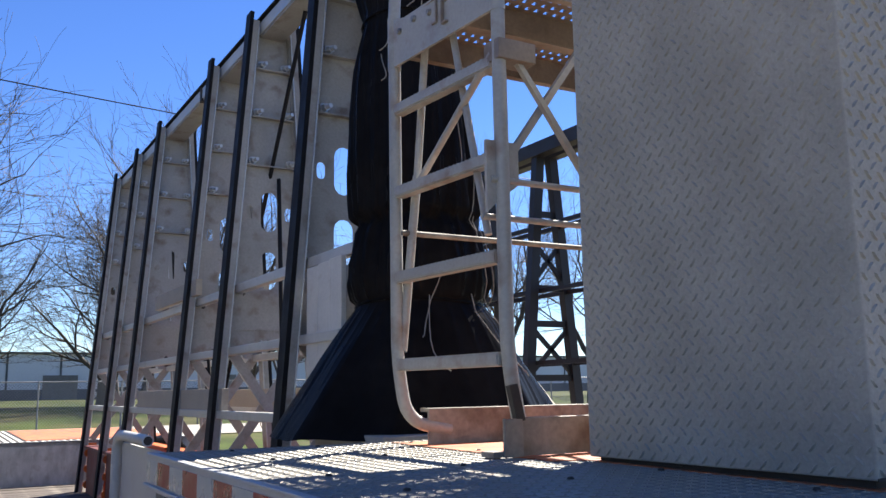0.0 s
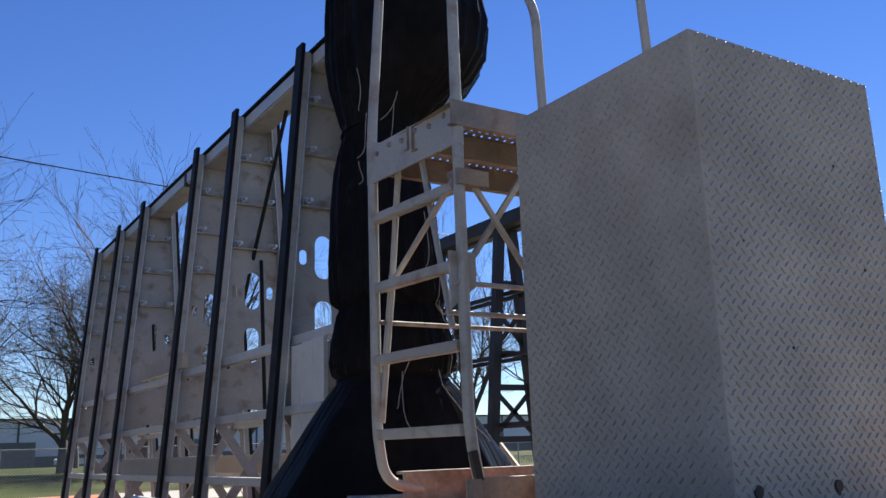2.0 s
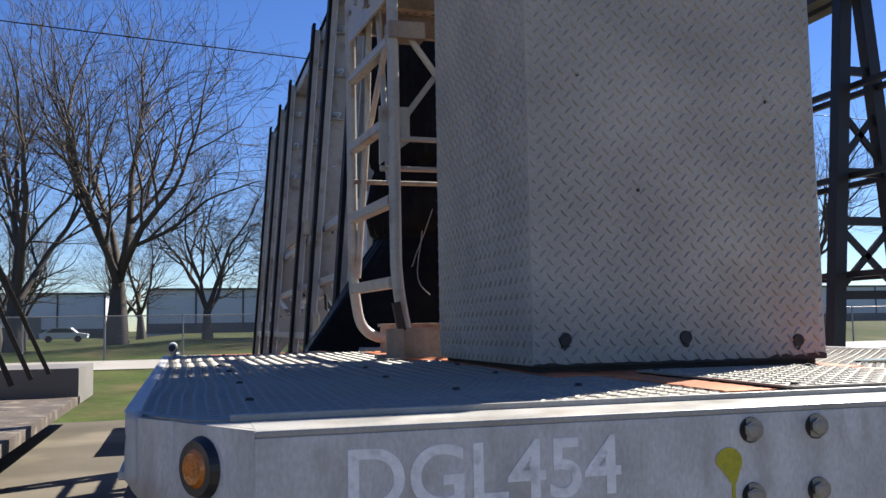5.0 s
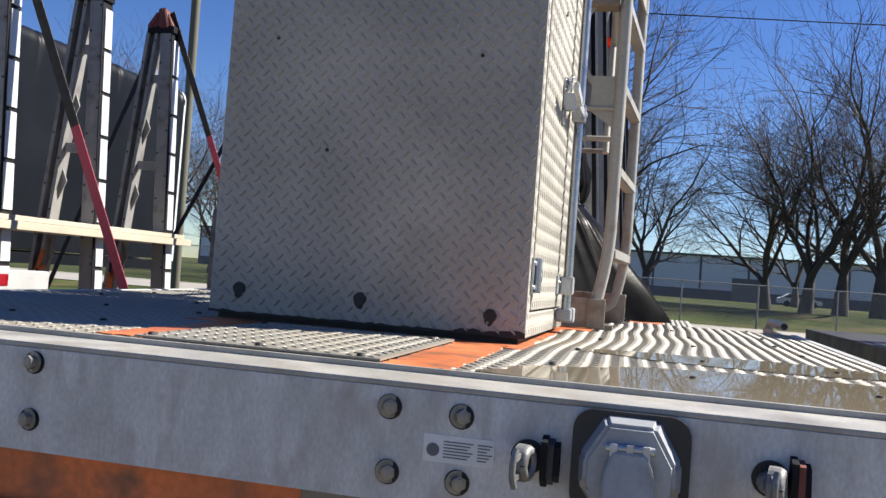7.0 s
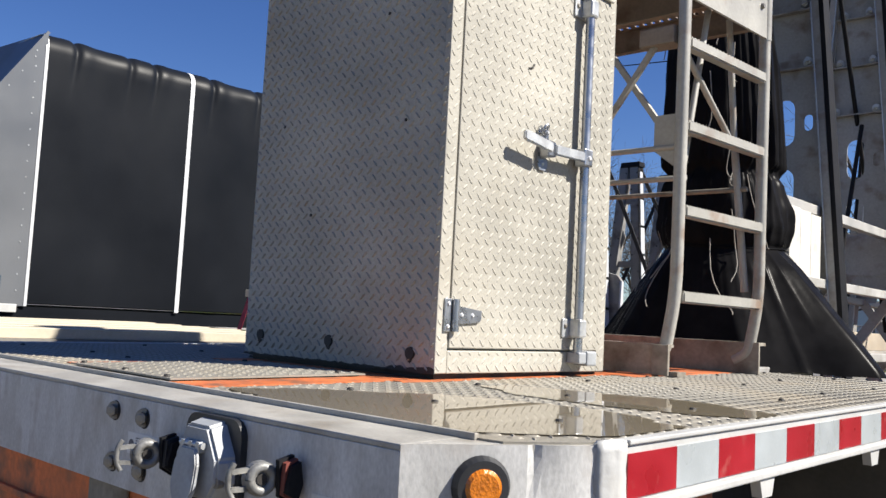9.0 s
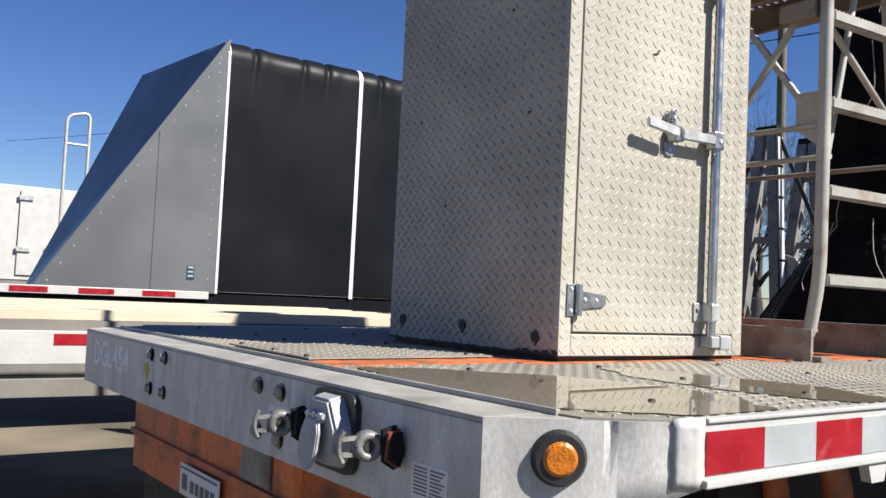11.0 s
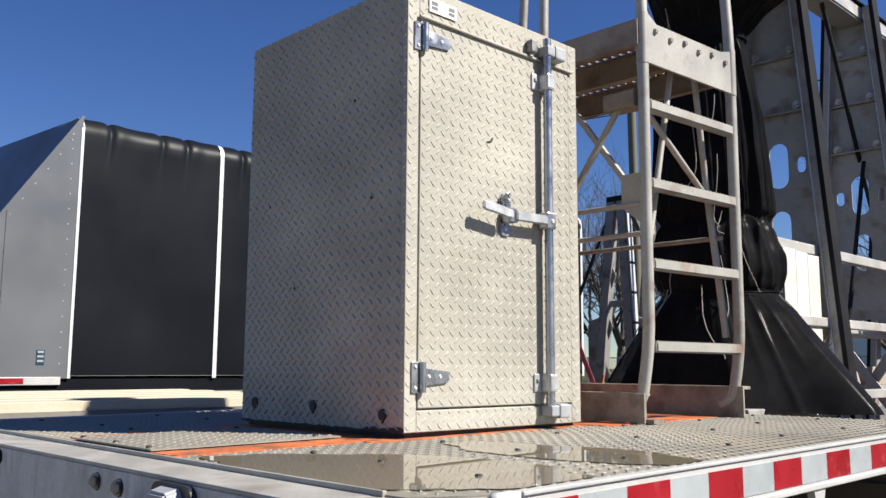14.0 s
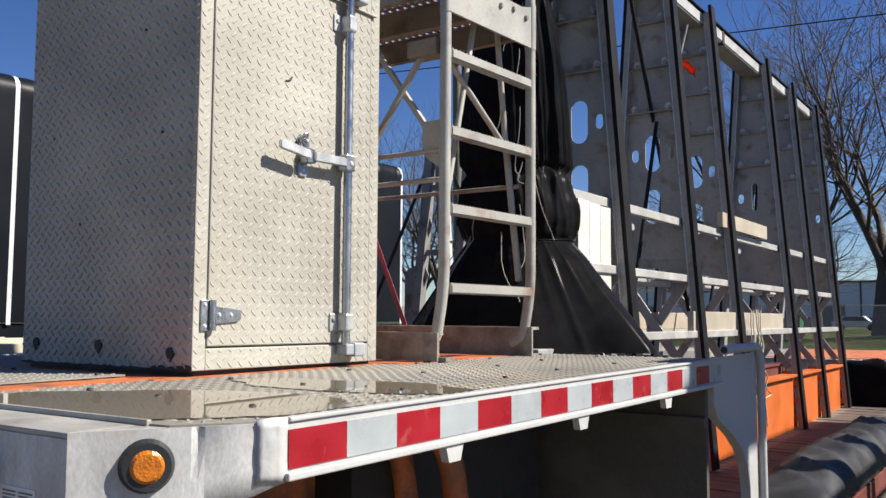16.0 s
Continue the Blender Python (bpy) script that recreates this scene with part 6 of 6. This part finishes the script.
# ---- bare trees ----
def tree_mesh(seed, height, lean=0.0, forks=4, levels=6):
    """A shade tree in winter: a short trunk, rising limbs, each a leader with alternate side shoots."""
    rnd = random.Random(seed)
    wood, crown = B(), B()
    up = Vector((0, 0, 1))

    def grow(p, d, length, r, depth):
        n = 5 if depth < 3 else (4 if depth < 5 else 3)
        pts, radii, dirs = [p], [r], [d]
        dd = d.copy()
        for i in range(n):
            wob = Vector((rnd.gauss(0, 1), rnd.gauss(0, 1), rnd.gauss(0, 0.7))) * (0.04 if depth == 0 else 0.13)
            dd = (dd + wob + up * (0.07 if 0 < depth < 3 else 0.02)).normalized()
            pts.append(pts[-1] + dd * (length / n))
            radii.append(r * (1 - 0.5 * (i + 1) / n))
            dirs.append(dd.copy())
        tube(wood if depth < 2 else crown, pts, r, 8 if depth < 2 else (5 if depth < 4 else 3), cap=False, radii=[max(0.0085, q_) for q_ in radii])
        if depth >= levels:
            return
        turn = rnd.uniform(0, 2 * math.pi)
        if depth == 0:
            for k in range(forks):
                a = turn + 2 * math.pi * k / forks + rnd.uniform(-0.35, 0.35)
                t = rnd.uniform(0.35, 0.85)
                nd = (dd + Vector((math.cos(a), math.sin(a), 0)) * t).normalized()
                grow(pts[-1 if k else -2], nd, height * rnd.uniform(0.28, 0.36), radii[-1] * rnd.uniform(0.62, 0.85), 1)
            return
        o = dd.orthogonal().normalized()
        grow(pts[-1], (dd + (o * math.cos(turn) + dd.cross(o) * math.sin(turn)) * rnd.uniform(0.1, 0.35)).normalized(), length * rnd.uniform(0.62, 0.76), radii[-1] * 0.92, depth + 1)
        shoots = n - 2 if depth < 3 else 2
        for k in range(shoots + (1 if depth == 2 else 0)):
            idx = n - 1 - k if n - 1 - k > 0 else 1
            a = turn + math.pi * k + rnd.uniform(-0.8, 0.8)
            o = dirs[idx].orthogonal().normalized()
            nd = (dirs[idx] + (o * math.cos(a) + dirs[idx].cross(o) * math.sin(a)) * rnd.uniform(0.55, 1.0)).normalized()
            if nd.z < -0.05:
                nd = Vector((nd.x, nd.y, nd.z * 0.35 + 0.02)).normalized()
            grow(pts[idx], nd, length * rnd.uniform(0.52, 0.78), radii[idx] * rnd.uniform(0.5, 0.72), depth + 1)

    grow(Vector((0, 0, 0)), Vector((lean, 0, 1)).normalized(), height * 0.14, height * 0.030, 0)
    return wood, crown


tree_kinds = []
for seed, h, lean, forks, levels in ((11, 21.0, 0.05, 4, 6), (23, 14.0, -0.08, 5, 6), (37, 20.0, 0.0, 5, 6), (41, 17.0, 0.03, 4, 5)):
    t = thing("bare_tree", (0, 0, 0), "leafless grey-barked shade tree behind the fence", "tree", "bare trees behind the fence")
    wood, crown = tree_mesh(seed, h, lean, forks, levels)
    part("trunk", wood, M_BARK, t, "grey forked trunk")
    part("crown", crown, M_BARK, t, "bare grey limbs and twigs")
    tree_kinds.append(t)
spots = [(-10.3, 52, 0, 1.02, 20), (-5.2, 55, 2, 1.35, 250), (0.0, 53, 1, 0.92, 200), (7.4, 58, 1, 1.0, 320), (9.4, 55, 1, 1.15, 75), (11.2, 54.5, 2, 0.86, 90), (13.1, 53.5, 0, 0.95, 150), (24, 55, 1, 1.0, 10), (-38, 58, 2, 1.0, 300), (-31.5, 58, 1, 0.95, 70), (-36, 70, 1, 1.0, 140), (-28.5, 72, 1, 0.95, 25), (-34, 84, 1, 1.05, 230), (-26.5, 64, 1, 0.8, 310), (36, 56, 2, 0.9, 30), (-14.5, 74, 3, 0.85, 120), (-5, 80, 3, 0.9, 260), (20, 76, 3, 0.9, 330), (-26, 82, 3, 1.0, 170), (48, 60, 0, 1.0, 210), (-42, 60, 3, 1.1, 80), (-17, 96, 3, 0.9, 15), (-8, 98, 3, 0.85, 135), (-22, 70, 3, 0.9, 45), (14, 92, 3, 0.9, 310), (28, 84, 3, 0.9, 95), (-13, 62, 3, 0.8, 280), (19, 64, 3, 0.8, 190)]
used = set()
for x, y, k, sc_, turn in spots:
    m = pose(x, y, ground_z(y, x) - 0.05, 0, 0, turn) @ Matrix.Scale(sc_, 4)
    if k not in used:
        used.add(k)
        tree_kinds[k].matrix_basis = m
    else:
        c = copy_thing(tree_kinds[k], m)
        c.matrix_basis = m

# ---- wire, pole, sheds and far things ----
bm = B()
tube(bm, [(x, 18.95 + 0.165 * x, 7.95 + 0.0006 * (x - 2) ** 2) for x in range(-60, 64, 4)], 0.014, 5)
single("power_line", bm, M_RUBBER, "single black overhead wire", "wire")
bm = B()
tube(bm, [(-16.63, 28, -0.1), (-16.77, 28, 13.0)], 0.17, 12)
single("utility_pole", bm, M_POLE, "weathered wooden utility pole", "pole")


def shed(x0, x1, y, h, doors):
    z = ground_z(y, x1)
    t = thing("warehouse", ((x0 + x1) / 2, y, z), "long low white metal warehouse behind the trees", "building", "warehouses")
    bm = B()
    box(bm, (x0, y, z - 0.5), (x1, y + 30, z + h))
    part("wall", bm, M_SHED, t)
    bm = B()
    box(bm, (x0 - 0.3, y - 0.3, z + h), (x1 + 0.3, y + 30, z + h + 0.25))
    part("roof", bm, M_SHEDD, t)
    n = int((x1 - x0) / 6)
    for k in range(n + 1):
        xx = x0 + (x1 - x0) * k / n
        bm = B()
        box(bm, (xx - 0.12, y - 0.08, z), (xx + 0.12, y, z + h))
        part("downpipe", bm, M_SHEDD, t)
    bm = B()
    box(bm, (x0, y - 0.06, z), (x1, y, z + 1.3))
    part("plinth", bm, M_SHEDD, t)
    for a, w in doors:
        bm = B()
        box(bm, (a, y - 0.12, z), (a + w, y - 0.02, z + 3.0))
        part("loading_door", bm, M_GREY, t)


shed(-6, 150, 118, 5.6, [(10, 4), (30, 4), (80, 4)])
shed(-72, -12, 128, 6.0, [(-50, 4), (-30, 4), (-24, 4)])
for x, y in ((-14.5, 66), (-13.0, 66)):
    t = thing("dumpster", (x, y, ground_z(y)), "green steel dumpster behind the fence", "dumpster", "dumpsters")
    z = ground_z(y)
    bm = B()
    slab(bm, [(x - 0.7, y, z + 0.1), (x + 0.7, y, z + 0.1), (x + 0.75, y, z + 1.3), (x - 0.75, y, z + 1.3)], (0, 1, 0), 1.3)
    part("bin", bm, M_GREEN, t)
    bm = B()
    box(bm, (x - 0.78, y - 0.05, z + 1.3), (x + 0.78, y + 1.35, z + 1.38), 0.01)
    part("lid", bm, M_BLACK, t)


def parked_car(x, y, paint, label):
    z = ground_z(y, x)
    t = thing("parked_car", (x, y, z), label, "car", "parked cars")
    side = [(-2.1, 0.35), (2.1, 0.35), (2.15, 0.75), (1.2, 0.9), (0.6, 1.4), (-1.0, 1.42), (-1.8, 0.95), (-2.15, 0.85)]
    bm = B()
    slab(bm, [(x + a, y, z + b) for a, b in side], (0, 1, 0), 1.7)
    part("body", bm, paint, t)
    bm = B()
    slab(bm, [(x + a, y - 0.005, z + b) for a, b in ((1.05, 0.92), (0.55, 1.32), (-0.95, 1.34), (-1.6, 0.95))], (0, 1, 0), 0.004)
    part("window", bm, M_BLACK, t)
    for a in (-1.3, 1.3):
        bm = B()
        disc(bm, (x + a, y - 0.01, z + 0.32), (0, 1, 0), 0.32, 0.2, 16)
        part("wheel", bm, M_RUBBER, t)


parked_car(-12.5, 90, M_SHED, "white car parked by the warehouse")
parked_car(-19.0, 92, M_GREY, "grey car parked by the warehouse")
parked_car(15.0, 95, M_SHED, "white car parked by the warehouse")
